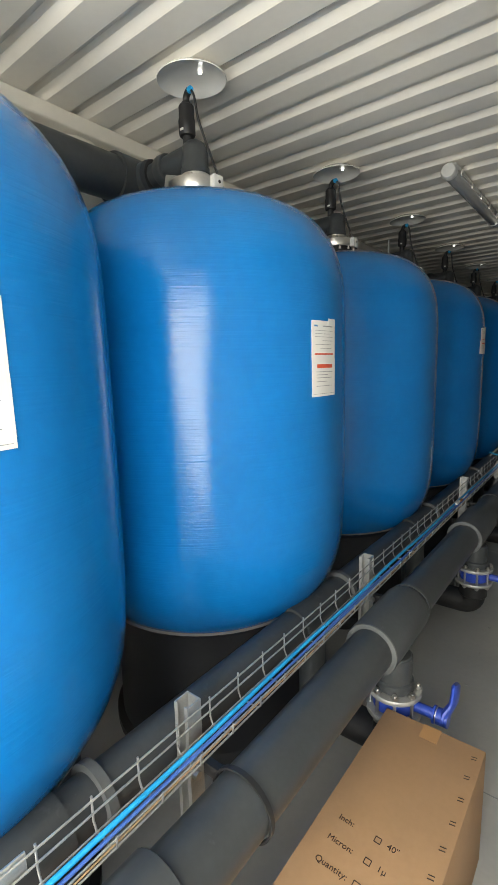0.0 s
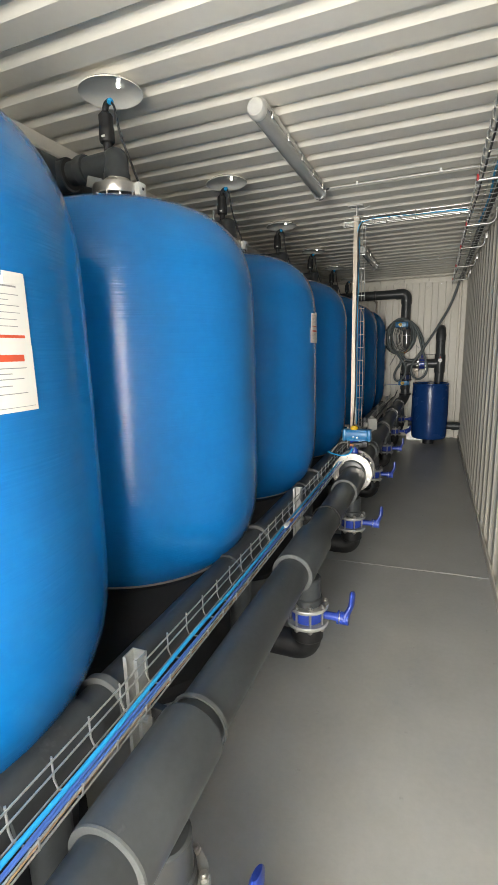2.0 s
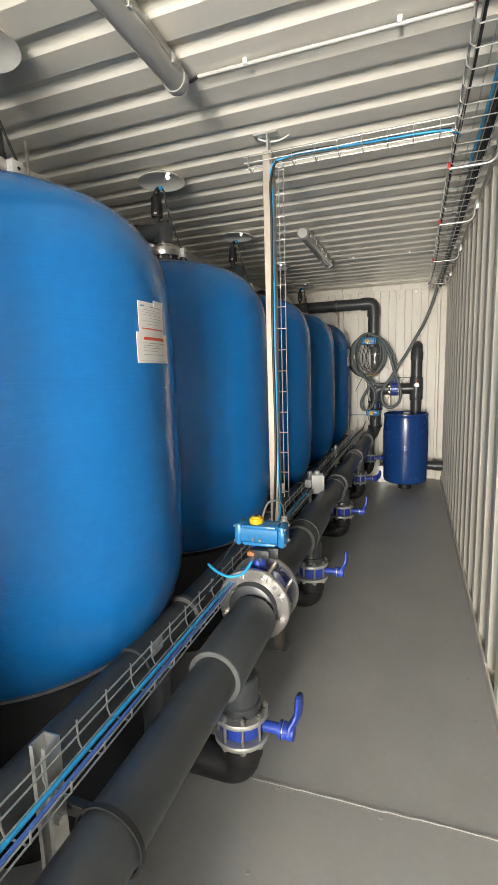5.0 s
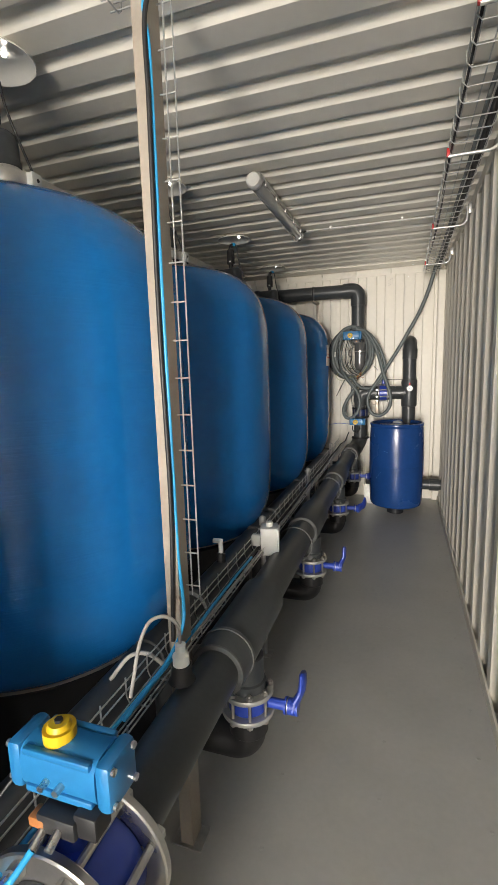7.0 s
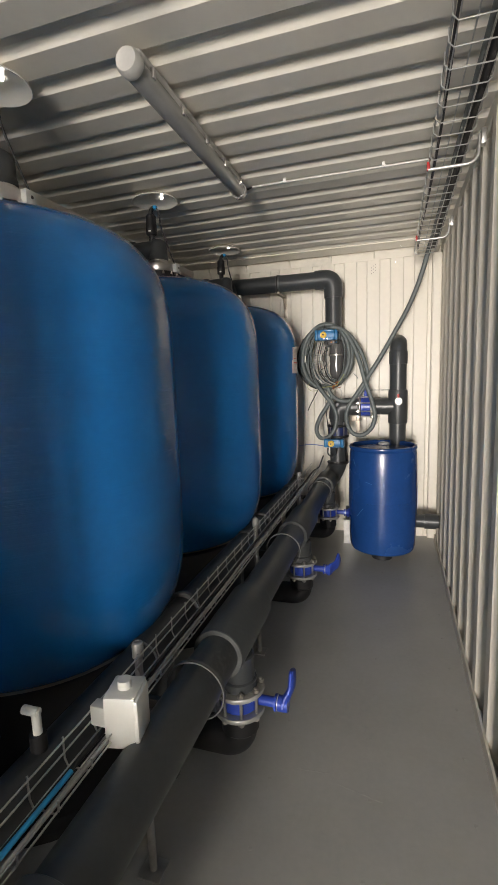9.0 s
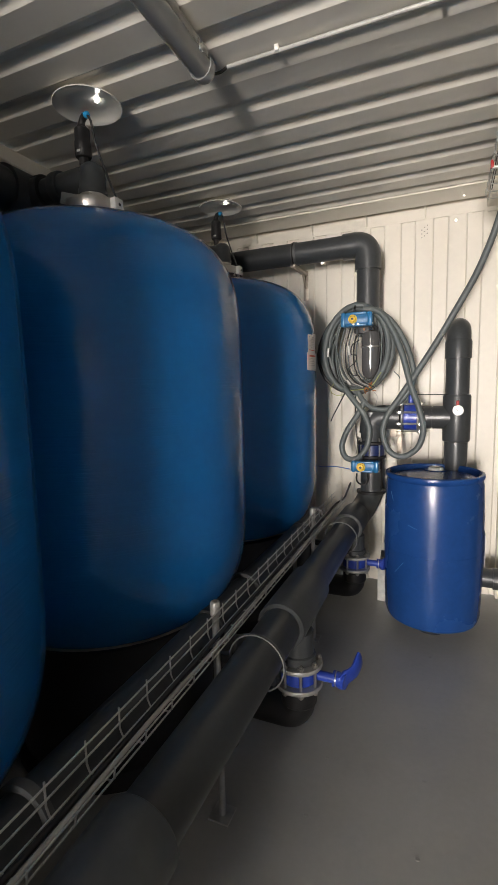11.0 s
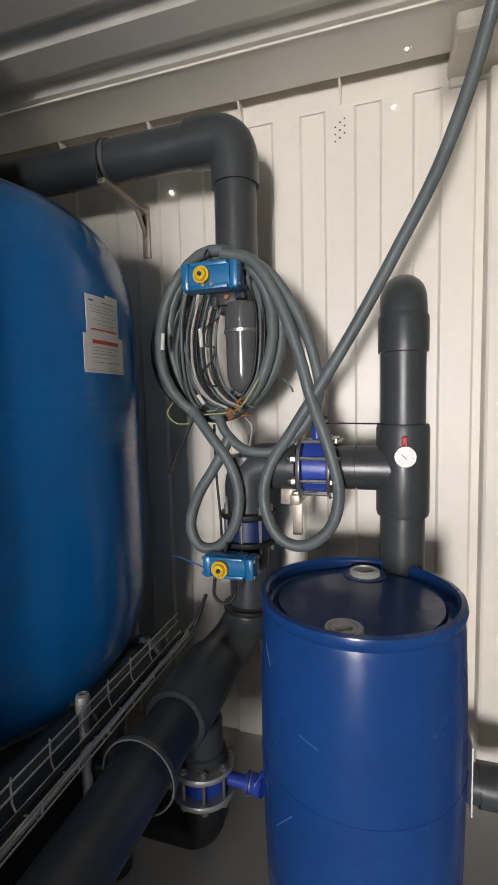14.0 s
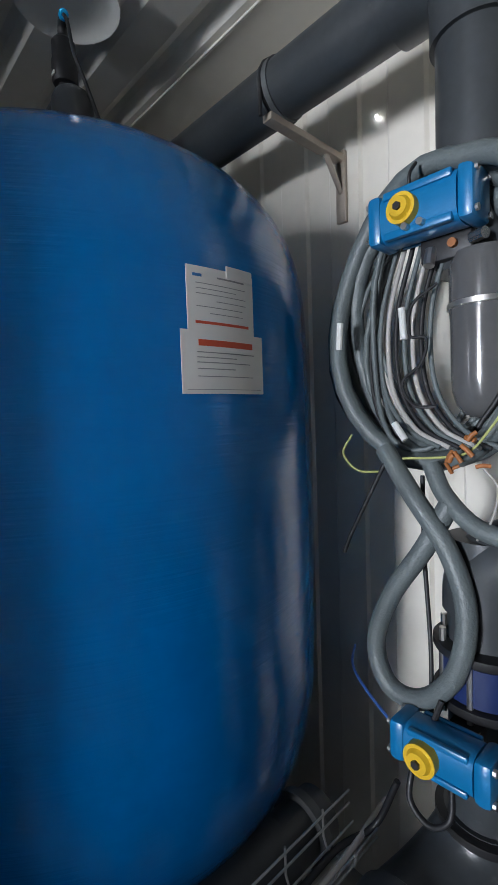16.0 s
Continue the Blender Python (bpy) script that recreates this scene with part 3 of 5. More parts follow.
for y in (0.745, 1.706, 3.124, 4.75, 5.69, 6.77, 7.94):
    bm = bmesh.new()
    pz = PZ if y < 4.5 else PZ2
    rr = PR + (0.017 if y > 4.5 else 0.005)
    pts = [(PX + rr * math.cos(a), y, pz + rr * math.sin(a)) for a in [radians(-70 + 13 * i) for i in range(21)]]
    prev = None
    for p in pts:
        v = [bm.verts.new((p[0] + s * 0.006 * (p[0] - PX) / rr, y + w, p[2] + s * 0.006 * (p[2] - pz) / rr)) for s, w in ((0, -0.006), (0, 0.006), (0.7, 0.006), (0.7, -0.006))]
        if prev:
            for i in range(4):
                bm.faces.new((prev[i], prev[(i + 1) % 4], v[(i + 1) % 4], v[i]))
        else:
            bm.faces.new(v)
        prev = v
    bm.faces.new(prev)
    part("pipe_strap", bm, M_STRAP if 1 < y < 2 or y > 4.5 else M_BLACK, manifold, "dark strap round the pipe")
bm = bmesh.new()
tube(bm, [(PX, 8.34, PZ2)] + bend((PX, 8.38, PZ2), (PX + 0.03, 8.54, PZ2), (-0.515, 8.56, PZ2 + 0.11)) + [(-0.515, 8.56, 0.735)], PR + 0.008, 28)
part("end_bend", bm, M_PVC, manifold)
for y in (-0.2,):
    bm = bmesh.new()
    box(bm, (PX, y, 0.26), (0.022, 0.022, 0.52))
    box(bm, (PX, y, 0.004), (0.07, 0.06, 0.008))
    box(bm, (PX, y, 0.502), (0.10, 0.03, 0.008))
    part("prop", bm, M_STRAP, manifold, "thin dull grey prop under the pipe")

P2X, P2Z = -0.862, 0.545
back = thing("manifold_pipe", (0, 0, 0), "dark grey pvc manifold pipe beside the tank bases", "pipe", "manifold pipes")
part("pipe", one(rod, (P2X, -0.6, P2Z), (P2X, 8.5, P2Z), 0.060, 32), M_PVC, back)
for y in TY:
    part("coupling", one(rod, (P2X, y - 0.13, P2Z), (P2X, y + 0.13, P2Z), 0.070, 32), M_PVC, back)
    bm = bmesh.new()
    lathe(bm, [(0.068, y + 0.20), (0.076, y + 0.201), (0.076, y + 0.222), (0.068, y + 0.223)], 32, (P2X, 0, P2Z), "Y")
    part("pipe_strap", bm, M_STRAP, back, "dull grey strap round the pipe")
    part("drop_leg", one(rod, (P2X, y, P2Z), (P2X, y, 0.0), 0.05, 20), M_PVC, back)
bm = bmesh.new()
rod(bm, (P2X, 5.404, P2Z + 0.05), (P2X, 5.404, P2Z + 0.10), 0.02, 14)
part("saddle", bm, M_BLACK, back)
bm = bmesh.new()
rod(bm, (P2X, 5.404, P2Z + 0.10), (P2X, 5.404, P2Z + 0.16), 0.011, 14)
rod(bm, (P2X + 0.008, 5.404, P2Z + 0.155), (P2X - 0.035, 5.404, P2Z + 0.155), 0.011, 14)
part("white_elbow", bm, M_WHITE, back, "small white plastic elbow fitting")


def make_valve():
    """A lever butterfly valve hung under the manifold between two bolted flanges, with its drop pipe to the floor."""
    v = thing("butterfly_valve", (-0.552, TY[1], 0), "blue lever butterfly valve between grey bolted flanges", "valve", "lever valves under the manifold")
    bm = bmesh.new()
    lathe(bm, [(0.056, 0.42), (0.056, 0.505), (0.050, 0.51)], 32)
    lathe(bm, [(0.060, 0.390), (0.064, 0.395), (0.062, 0.42), (0.056, 0.425)], 32)
    part("outlet_stub", bm, M_PVC, v)
    for z in (0.375, 0.300):
        part("flange", one(lathe, [(0.04, z), (0.086, z), (0.088, z + 0.003), (0.088, z + 0.013), (0.086, z + 0.016), (0.04, z + 0.016)], 36), M_FLANGE, v, "grey bolted flange ring")
    body = part("valve_body", one(lathe, [(0.0, 0.316), (0.060, 0.316), (0.066, 0.322), (0.066, 0.369), (0.060, 0.375), (0.0, 0.375)], 36), M_BLUE, v)
    for i in range(8):
        a = 2 * math.pi * (i + 0.5) / 8
        bm = bmesh.new()
        rod(bm, (0, 0, 0.285), (0, 0, 0.408), 0.0055, 8)
        rod(bm, (0, 0, 0.392), (0, 0, 0.402), 0.011, 6)
        rod(bm, (0, 0, 0.290), (0, 0, 0.299), 0.011, 6)
        part("bolt", bm, M_STEEL, v, at=(0.075 * math.cos(a), 0.075 * math.sin(a), 0))
    bm = bmesh.new()
    lathe(bm, [(0.0, 0.296), (0.056, 0.296), (0.066, 0.285), (0.066, 0.235), (0.060, 0.228)], 28)
    tube(bm, [(0, 0, 0.25)] + bend((0, 0, 0.24), (0, 0, 0.182), (-0.06, 0, 0.182)) + [(-0.26, 0, 0.182)], 0.060, 24)
    part("drop_bend", bm, M_BLACK, v, "black pipe bend turning towards the tank")
    bm = bmesh.new()
    rod(bm, (0.05, 0, 0.345), (0.137, 0, 0.345), 0.017, 18)
    rod(bm, (0.128, 0, 0.345), (0.135, 0, 0.345), 0.028, 18)
    part("stem", bm, M_BLUE, v)
    part("stem_washer", one(rod, (0.137, 0, 0.345), (0.1405, 0, 0.345), 0.025, 18), M_STEEL, v)
    lever = thing_part("lever", v, (0.152, 0, 0.345))
    return v, lever


def thing_part(name, parent, loc):
    """The blue lever: a hub and a kinked, rounded handle."""
    bm = bmesh.new()
    rod(bm, (-0.012, 0, 0), (0.022, 0, 0), 0.026, 18)
    sec = [((0.004, -0.004, -0.020), 0.020, 0.012), ((0.006, 0.0, -0.012), 0.032, 0.015), ((0.012, 0.010, 0.016), 0.034, 0.015), ((0.022, 0.020, 0.034), 0.031, 0.013), ((0.028, 0.027, 0.048), 0.033, 0.012), ((0.030, 0.032, 0.074), 0.037, 0.012), ((0.030, 0.036, 0.098), 0.037, 0.011), ((0.030, 0.037, 0.106), 0.026, 0.007)]
    rings = []
    for (x, y, z), w, t in sec:
        rings.append([bm.verts.new((x + t * math.cos(a), y + w * math.sin(a) * 0.92, z - w * math.sin(a) * 0.35)) for a in [2 * math.pi * i / 14 for i in range(14)]])
    for a, b in zip(rings, rings[1:]):
        for i in range(14):
            bm.faces.new((a[i], a[(i + 1) % 14], b[(i + 1) % 14], b[i]))
    bm.faces.new(rings[0])
    bm.faces.new(rings[-1])
    return part(name, bm, M_BLUE, parent, "bright blue kinked lever", at=loc)


valve, lever = make_valve()
for k in (0, 2, 3, 4, 5, 6, 7):
    c = copy_thing(valve, pose(-0.552, TY[k], 0))
    if k >= 4:
        c.location.z = 0.030
        c.location.x = -0.560
    if k in (6, 7):
        for o in c.children:
            if o.name.startswith("lever"):
                o.rotation_euler = (radians(-48), 0, radians(-14))

# ---- the actuated valve in the manifold ----
act = thing("actuated_valve", (PX - 0.016, 4.085, 0.022), "pneumatic valve with light blue actuator and steel flanges", "valve", "pneumatic valves")
for y in (-0.075, 0.055):
    part("flange", one(lathe, [(0.07, y), (0.135, y), (0.138, y + 0.003), (0.138, y + 0.015), (0.135, y + 0.018), (0.07, y + 0.018)], 56, (0, 0, PZ), "Y"), M_STEEL, act, "wide steel flange ring")
part("collar", one(lathe, [(0.07, -0.105), (0.086, -0.10), (0.092, -0.076), (0.07, -0.075)], 40, (0, 0, PZ), "Y"), M_PVC, act)
part("valve_body", one(lathe, [(0.06, -0.056), (0.098, -0.054), (0.105, -0.02), (0.105, 0.02), (0.098, 0.054), (0.06, 0.055)], 40, (0, 0, PZ), "Y"), M_BLUE, act)
for i in range(8):
    a = 2 * math.pi * (i + 0.5) / 8
    bm = bmesh.new()
    rod(bm, (0, -0.10, 0), (0, 0.09, 0), 0.008, 8)
    rod(bm, (0, -0.092, 0), (0, -0.076, 0), 0.014, 6)
    rod(bm, (0, 0.074, 0), (0, 0.088, 0), 0.014, 6)
    part("bolt", bm, M_STEEL, act, at=(0.116 * math.cos(a), 0, PZ + 0.116 * math.sin(a)))
bm = bmesh.new()
lathe(bm, [(0.0, 0.66), (0.040, 0.66), (0.028, 0.70), (0.026, 0.76), (0.032, 0.80), (0.0, 0.801)], 24)
part("stem_neck", bm, M_BLUE, act)


def actuator(parent, c, ln, w, h, knob_dir, spin=0):
    """A rack and pinion actuator: ribbed body, end caps, yellow position knob, two air ports."""
    bm = bmesh.new()
    n = 20
    sect = []
    for i in range(n):
        a = 2 * math.pi * i / n
        ca, sa = math.cos(a), math.sin(a)
        sect.append((w / 2 * math.copysign(abs(ca) ** 0.6, ca), h / 2 * math.copysign(abs(sa) ** 0.6, sa)))
    rings = []
    for x, k in ((-ln / 2 + 0.028, 1), (ln / 2 - 0.028, 1)):
        rings.append([bm.verts.new((x, y * k, z * k)) for y, z in sect])
    for i in range(n):
        bm.faces.new((rings[0][i], rings[0][(i + 1) % n], rings[1][(i + 1) % n], rings[1][i]))
    bm.faces.new(rings[0])
    bm.faces.new(rings[1])
    m = Matrix.Rotation(radians(spin), 4, "X")
    for sy in (-1, 1):
        box(bm, (0, sy * w * 0.44, h * 0.40), (ln - 0.07, w * 0.16, h * 0.16), 0.003)
        box(bm, (0, sy * w * 0.44, -h * 0.40), (ln - 0.07, w * 0.16, h * 0.16), 0.003)
    bmesh.ops.transform(bm, matrix=Matrix.Translation(c) @ m, verts=bm.verts)
    body = part("actuator", bm, M_ACT, parent, "light blue ribbed actuator body")
    for sx in (-1, 1):
        bm = bmesh.new()
        box(bm, (sx * (ln / 2 - 0.015), 0, 0), (0.028, w * 1.02, h * 1.02), 0.010)
        bmesh.ops.transform(bm, matrix=Matrix.Translation(c) @ m, verts=bm.verts)
        cap = part("end_cap", bm, M_ACT, body)
        for sy in (-1, 1):
            for sz in (-1, 1):
                bm = bmesh.new()
                rod(bm, (sx * (ln / 2 - 0.002), sy * w * 0.36, sz * h * 0.36), (sx * (ln / 2 + 0.003), sy * w * 0.36, sz * h * 0.36), 0.006, 8)
                bmesh.ops.transform(bm, matrix=Matrix.Translation(c) @ m, verts=bm.verts)
                part("cap_screw", bm, M_STEEL, body)
    bm = bmesh.new()
    d = Vector(knob_dir)
    s = (h if abs(d.z) > 0.5 else w) / 2
    off = Vector((-0.02, 0, 0))
    rod(bm, Vector(c) + off + d * s * 0.9, Vector(c) + off + d * (s + 0.016), 0.026, 24)
    rod(bm, Vector(c) + off + d * (s + 0.016), Vector(c) + off + d * (s + 0.024), 0.020, 24, 0.016)
    part("position_knob", bm, M_YELLOW, body, "yellow position knob")
    bm = bmesh.new()
    rod(bm, Vector(c) + off + d * (s + 0.024), Vector(c) + off + d * (s + 0.029), 0.007, 6)
    part("knob_screw", bm, M_BLACK, body)
    return body


a1 = actuator(act, (0.020, -0.012, 0.833), 0.195, 0.074, 0.080, (0, 0, 1))
for x in (0.0, 0.028):
    part("air_port", one(rod, (x, -0.045, 0.822), (x, -0.064, 0.822), 0.006, 8), M_STEEL, a1)
bm = bmesh.new()
box(bm, (0.030, -0.050, 0.772), (0.070, 0.045, 0.032), 0.004)
box(bm, (0.078, -0.045, 0.778), (0.040, 0.040, 0.040), 0.004)
sol = part("solenoid", bm, M_BLACK, act, "black solenoid with a brass label")
part("solenoid_label", one(box, (-0.005, -0.060, 0.770), (0.030, 0.026, 0.018), 0.003), M_COPPER, sol)
for x, dz in ((0.005, 0.0), (0.035, 0.008)):
    part("push_fitting", one(rod, (x, -0.070, 0.760 + dz), (x, -0.094, 0.750 + dz), 0.007, 10), M_STEEL, sol)
bm = bmesh.new()
tube(bm, spline([(0.005, -0.094, 0.750), (-0.015, -0.135, 0.722), (-0.060, -0.150, 0.712), (-0.115, -0.130, 0.715), (-0.165, -0.095, 0.722)]), 0.0052, 10)
part("air_tube", bm, M_CABLE_CYAN, act, "light blue air tube")
bm = bmesh.new()
tube(bm, spline([(-0.07, -0.01, 0.81), (-0.105, -0.05, 0.76), (-0.12, -0.13, 0.70), (-0.11, -0.26, 0.67)]), 0.003, 8)
part("air_tube", bm, M_BLACK, act)

# ---- cable tray and posts beside the manifold ----
post_y = (0.76, 1.70, 3.15, 5.66, 6.82, 7.97)


def channel(bm, w, d, z0, z1, t=0.003, lip=0.010):
    """A slotted strut: a rolled C section, open towards -y."""
    a, b = w / 2, d / 2
    sect = [(-a + lip, -b), (-a, -b), (-a, b), (a, b), (a, -b), (a - lip, -b), (a - lip, -b + t), (a - t, -b + t), (a - t, b - t), (-a + t, b - t), (-a + t, -b + t), (-a + lip, -b + t)]
    lo, hi = [[bm.verts.new((x, y, z)) for x, y in sect] for z in (z0, z1)]
    n = len(sect)
    for i in range(n):
        bm.faces.new((lo[i], lo[(i + 1) % n], hi[(i + 1) % n], hi[i]))
    for ring in (lo, hi):
        for quad in ((0, 1, 10, 11), (1, 2, 9, 10), (2, 3, 8, 9), (3, 4, 7, 8), (4, 5, 6, 7)):
            bm.faces.new([ring[q] for q in quad])


def make_post(y):
    p = thing("tray_post", (-0.742, y, 0), "galvanised channel post standing between the pipes", "post", "tray posts")
    bm = bmesh.new()
    channel(bm, 0.041, 0.041, 0.0, 0.724)
    part("channel", bm, M_GALV, p, smooth=False)
    part("foot_plate", one(box, (0, 0, 0.003), (0.09, 0.07, 0.006)), M_GALV, p)
    bm = bmesh.new()
    box(bm, (0.0, 0.03, 0.55), (0.26, 0.02, 0.03), 0.002)
    part("cross_arm", bm, M_BLACK, p, "dark cross arm carrying the pipes")
    for z in (0.60, 0.56):
        part("nut", one(rod, (0.021, -0.01, z), (0.036, -0.01, z), 0.010, 6), M_STEEL, p)
    return p


first_post = make_post(post_y[0])
for y in post_y[1:3]:
    copy_thing(first_post, pose(-0.742, y, 0))


def make_tube_post(y):
    p = thing("tray_post", (-0.738, y, 0), "slim galvanised tube post with a collar, between the pipes", "post", "slim tray posts")
    part("tube", one(lathe, [(0.0, 0.0), (0.0115, 0.0), (0.0115, 0.722), (0.0, 0.722)], 18), M_GALV, p)
    part("foot_plate", one(box, (0, 0, 0.003), (0.07, 0.07, 0.006)), M_GALV, p)
    part("collar", one(lathe, [(0.0115, 0.700), (0.0165, 0.702), (0.0165, 0.736), (0.0145, 0.744), (0.009, 0.747), (0.008, 0.742), (0.0, 0.741)], 18), M_FLANGE, p, "dull open collar on top")
    part("cross_arm", one(box, (0.0, 0.022, 0.55), (0.24, 0.02, 0.03), 0.002), M_BLACK, p, "dark cross arm carrying the pipes")
    return p


slim_post = make_tube_post(post_y[3])
for y in post_y[4:]:
    copy_thing(slim_post, pose(-0.738, y, 0))


def wire_tray(name, label, wires, rung, ys, axis, group="wire cable trays"):
    """A basket tray: long wires and bent rungs, each a part."""
    tr = thing(name, (0, 0, 0), label, "cable tray", group)
    for pts in wires:
        part("long_wire", one(tube, pts, 0.0022, 6), M_GALV, tr)
    ob = part("rung", one(tube, rung, 0.0022, 6), M_GALV, tr)
    me = ob.data
    step = Vector(axis)
    ob.location = step * ys[0]
    for y in ys[1:]:
        share("rung", me, tr, step * y)
    return tr


tx = -0.717
RISE = 0.0036
ys = [-0.5 + 0.1005 * i for i in range(89)]
wire_tray("cable_tray", "galvanised wire basket tray along the manifold", [[(tx, -0.6, 0.706 - 1.6 * RISE), (tx, 8.42, 0.706 + 7.4 * RISE)], [(tx, -0.6, 0.680 - 1.6 * RISE), (tx, 8.42, 0.680 + 7.4 * RISE)], [(tx + 0.008, -0.6, 0.648 - 1.6 * RISE), (tx + 0.008, 8.42, 0.648 + 7.4 * RISE)], [(tx + 0.033, -0.6, 0.646 - 1.6 * RISE), (tx + 0.033, 8.42, 0.646 + 7.4 * RISE)], [(tx + 0.060, -0.6, 0.652 - 1.6 * RISE), (tx + 0.060, 8.42, 0.652 + 7.4 * RISE)], [(tx + 0.063, -0.6, 0.672 - 1.6 * RISE), (tx + 0.063, 8.42, 0.672 + 7.4 * RISE)]],
          [(tx - 0.003, 0, 0.709), (tx - 0.003, 0, 0.66), (tx + 0.004, 0, 0.643), (tx + 0.054, 0, 0.643), (tx + 0.064, 0, 0.652), (tx + 0.066, 0, 0.676)], ys, (0, 1, RISE))
for y in (0.36, 3.55):
    sp = tagged(part("tray_splice", one(box, (tx - 0.006, y, 0.69), (0.004, 0.06, 0.04), 0.001), M_GALV), "small galvanised splice plate on the tray", "bracket", "tray splices")


def cable(name, pts, r, mat, label, n=8):
    ob = part(name, one(tube, spline(pts, n), r, 8), mat)
    return tagged(ob, label, "cable")


def run(y0, y1, x, z, dx=0.004, dz=0.002, step=0.35):
    out = []
    y = y0
    while y < y1:
        out.append((x + random.uniform(-dx, dx), y, z + random.uniform(-dz, dz) + (0.0036 * (y - 1) if z < 1 else 0)))
        y += step
    return out + [(x, y1, z + (0.0036 * (y1 - 1) if z < 1 else 0))]


cable("blue_cable", run(-0.6, 4.45, -0.688, 0.662) + [(-0.680, 4.58, 0.692), (-0.672, 4.655, 0.765), (-0.676, 4.648, 0.95), (-0.676, 4.645, 1.2), (-0.678, 4.645, 1.7), (-0.676, 4.645, 2.2), (-0.68, 4.645, 2.34), (-0.60, 4.65, 2.385), (-0.30, 4.66, 2.385), (0.02, 4.66, 2.375), (0.10, 4.70, 2.36)], 0.0052, M_CABLE_CYAN, "thick light blue cable lying in the tray")
cable("blue_cable", run(-0.6, 4.30, -0.676, 0.658), 0.0036, M_CABLE_BLUE, "violet-blue cable lying in the wire tray")
cable("blue_cable", run(-0.6, 4.30, -0.669, 0.662), 0.0028, M_CABLE_BLUE, "violet-blue cable lying in the wire tray")
cable("tan_cable", run(-0.6, 2.9, -0.662, 0.655), 0.0018, M_CABLE_TAN, "thin tan wire lying in the tray")
cable("black_cable", run(4.4, 8.35, -0.690, 0.658) + [(-0.66, 8.42, 0.70), (-0.62, 8.43, 0.80)], 0.006, M_BLACK, "black cable lying in the wire tray")
cable("grey_cable", run(4.7, 8.34, -0.672, 0.656, 0.006) + [(-0.675, 8.42, 0.69), (-0.685, 8.50, 0.685)], 0.0055, M_CABLE_GREY, "pale grey cable lying in the tray")
cable("teal_cable", run(4.35, 5.3, -0.68, 0.668), 0.0055, M_CABLE_CYAN, "light blue cable lying in the tray")
cable("black_cable", [(-0.700, 4.635, 0.70), (-0.680, 4.630, 1.1), (-0.684, 4.632, 1.6), (-0.678, 4.632, 2.1), (-0.675, 4.64, 2.32), (-0.60, 4.655, 2.392), (-0.3, 4.668, 2.392), (0.06, 4.67, 2.38)], 0.006, M_BLACK, "black cable tied to the post")

# tall strut post with its vertical ladder of wire
tall = thing("strut_post", (-0.696, 4.672, 0), "tall weathered strut post from floor to roof tray", "post")
bm = bmesh.new()
channel(bm, 0.041, 0.062, 0.0, 2.42)
part("strut", bm, M_STRUT, tall, smooth=False).rotation_euler = (0, 0, math.pi)
part("foot_plate", one(box, (0, 0, 0.003), (0.1, 0.08, 0.006)), M_GALV, tall)
bm = bmesh.new()
box(bm, (0, 0, 2.462), (0.006, 0.05, 0.076))
box(bm, (-0.01, 0, 2.497), (0.11, 0.05, 0.006))
part("head_bracket", bm, M_GALV, tall, "galvanised bracket at the roof")
bm = bmesh.new()
tube(bm, bend((-0.05, 0, 2.49), (0.02, 0.05, 2.47), (0.09, 0.02, 2.493)), 0.004, 8)
part("tie_wire", bm, M_WHITE, tall)
lx = -0.657
wire_tray("cable_ladder", "vertical wire ladder tray fixed to the tall post", [[(lx - 0.022, 4.692, 0.822), (lx - 0.022, 4.692, 2.40)], [(lx, 4.688, 0.822), (lx, 4.688, 2.40)], [(lx + 0.022, 4.692, 0.822), (lx + 0.022, 4.692, 2.40)]],
          [(lx - 0.05, 4.692, 0), (lx - 0.02, 4.690, 0), (lx + 0.024, 4.690, 0)], [0.85 + 0.1 * i for i in range(16)], (0, 0, 1))
wire_tray("cable_tray", "wire basket tray crossing under the roof", [[(-0.80, 4.63, 2.405), (0.10, 4.63, 2.405)], [(-0.80, 4.63, 2.38), (0.10, 4.63, 2.38)], [(-0.80, 4.645, 2.36), (0.10, 4.645, 2.36)], [(-0.80, 4.685, 2.36), (0.10, 4.685, 2.36)], [(-0.80, 4.70, 2.39), (0.10, 4.70, 2.39)]],
          [(0, 4.628, 2.41), (0, 4.628, 2.37), (0, 4.64, 2.357), (0, 4.69, 2.357), (0, 4.702, 2.37), (0, 4.702, 2.395)], [-0.78 + 0.1 * i for i in range(9)], (1, 0, 0))

# right-hand tray under the roof
rx = 0.076
wire_tray("cable_tray", "wire basket tray hung along the side wall", [[(rx + dx, -3.0, z), (rx + dx, 8.40, z)] for dx, z in ((0.0, 2.375), (0.0, 2.350), (0.012, 2.335), (0.055, 2.333), (0.10, 2.333), (0.132, 2.338), (0.140, 2.375))],
          [(rx - 0.003, 0, 2.38), (rx - 0.003, 0, 2.345), (rx + 0.010, 0, 2.330), (rx + 0.128, 0, 2.330), (rx + 0.142, 0, 2.345), (rx + 0.142, 0, 2.38)], [-2.9 + 0.1 * i for i in range(114)], (0, 1, 0))
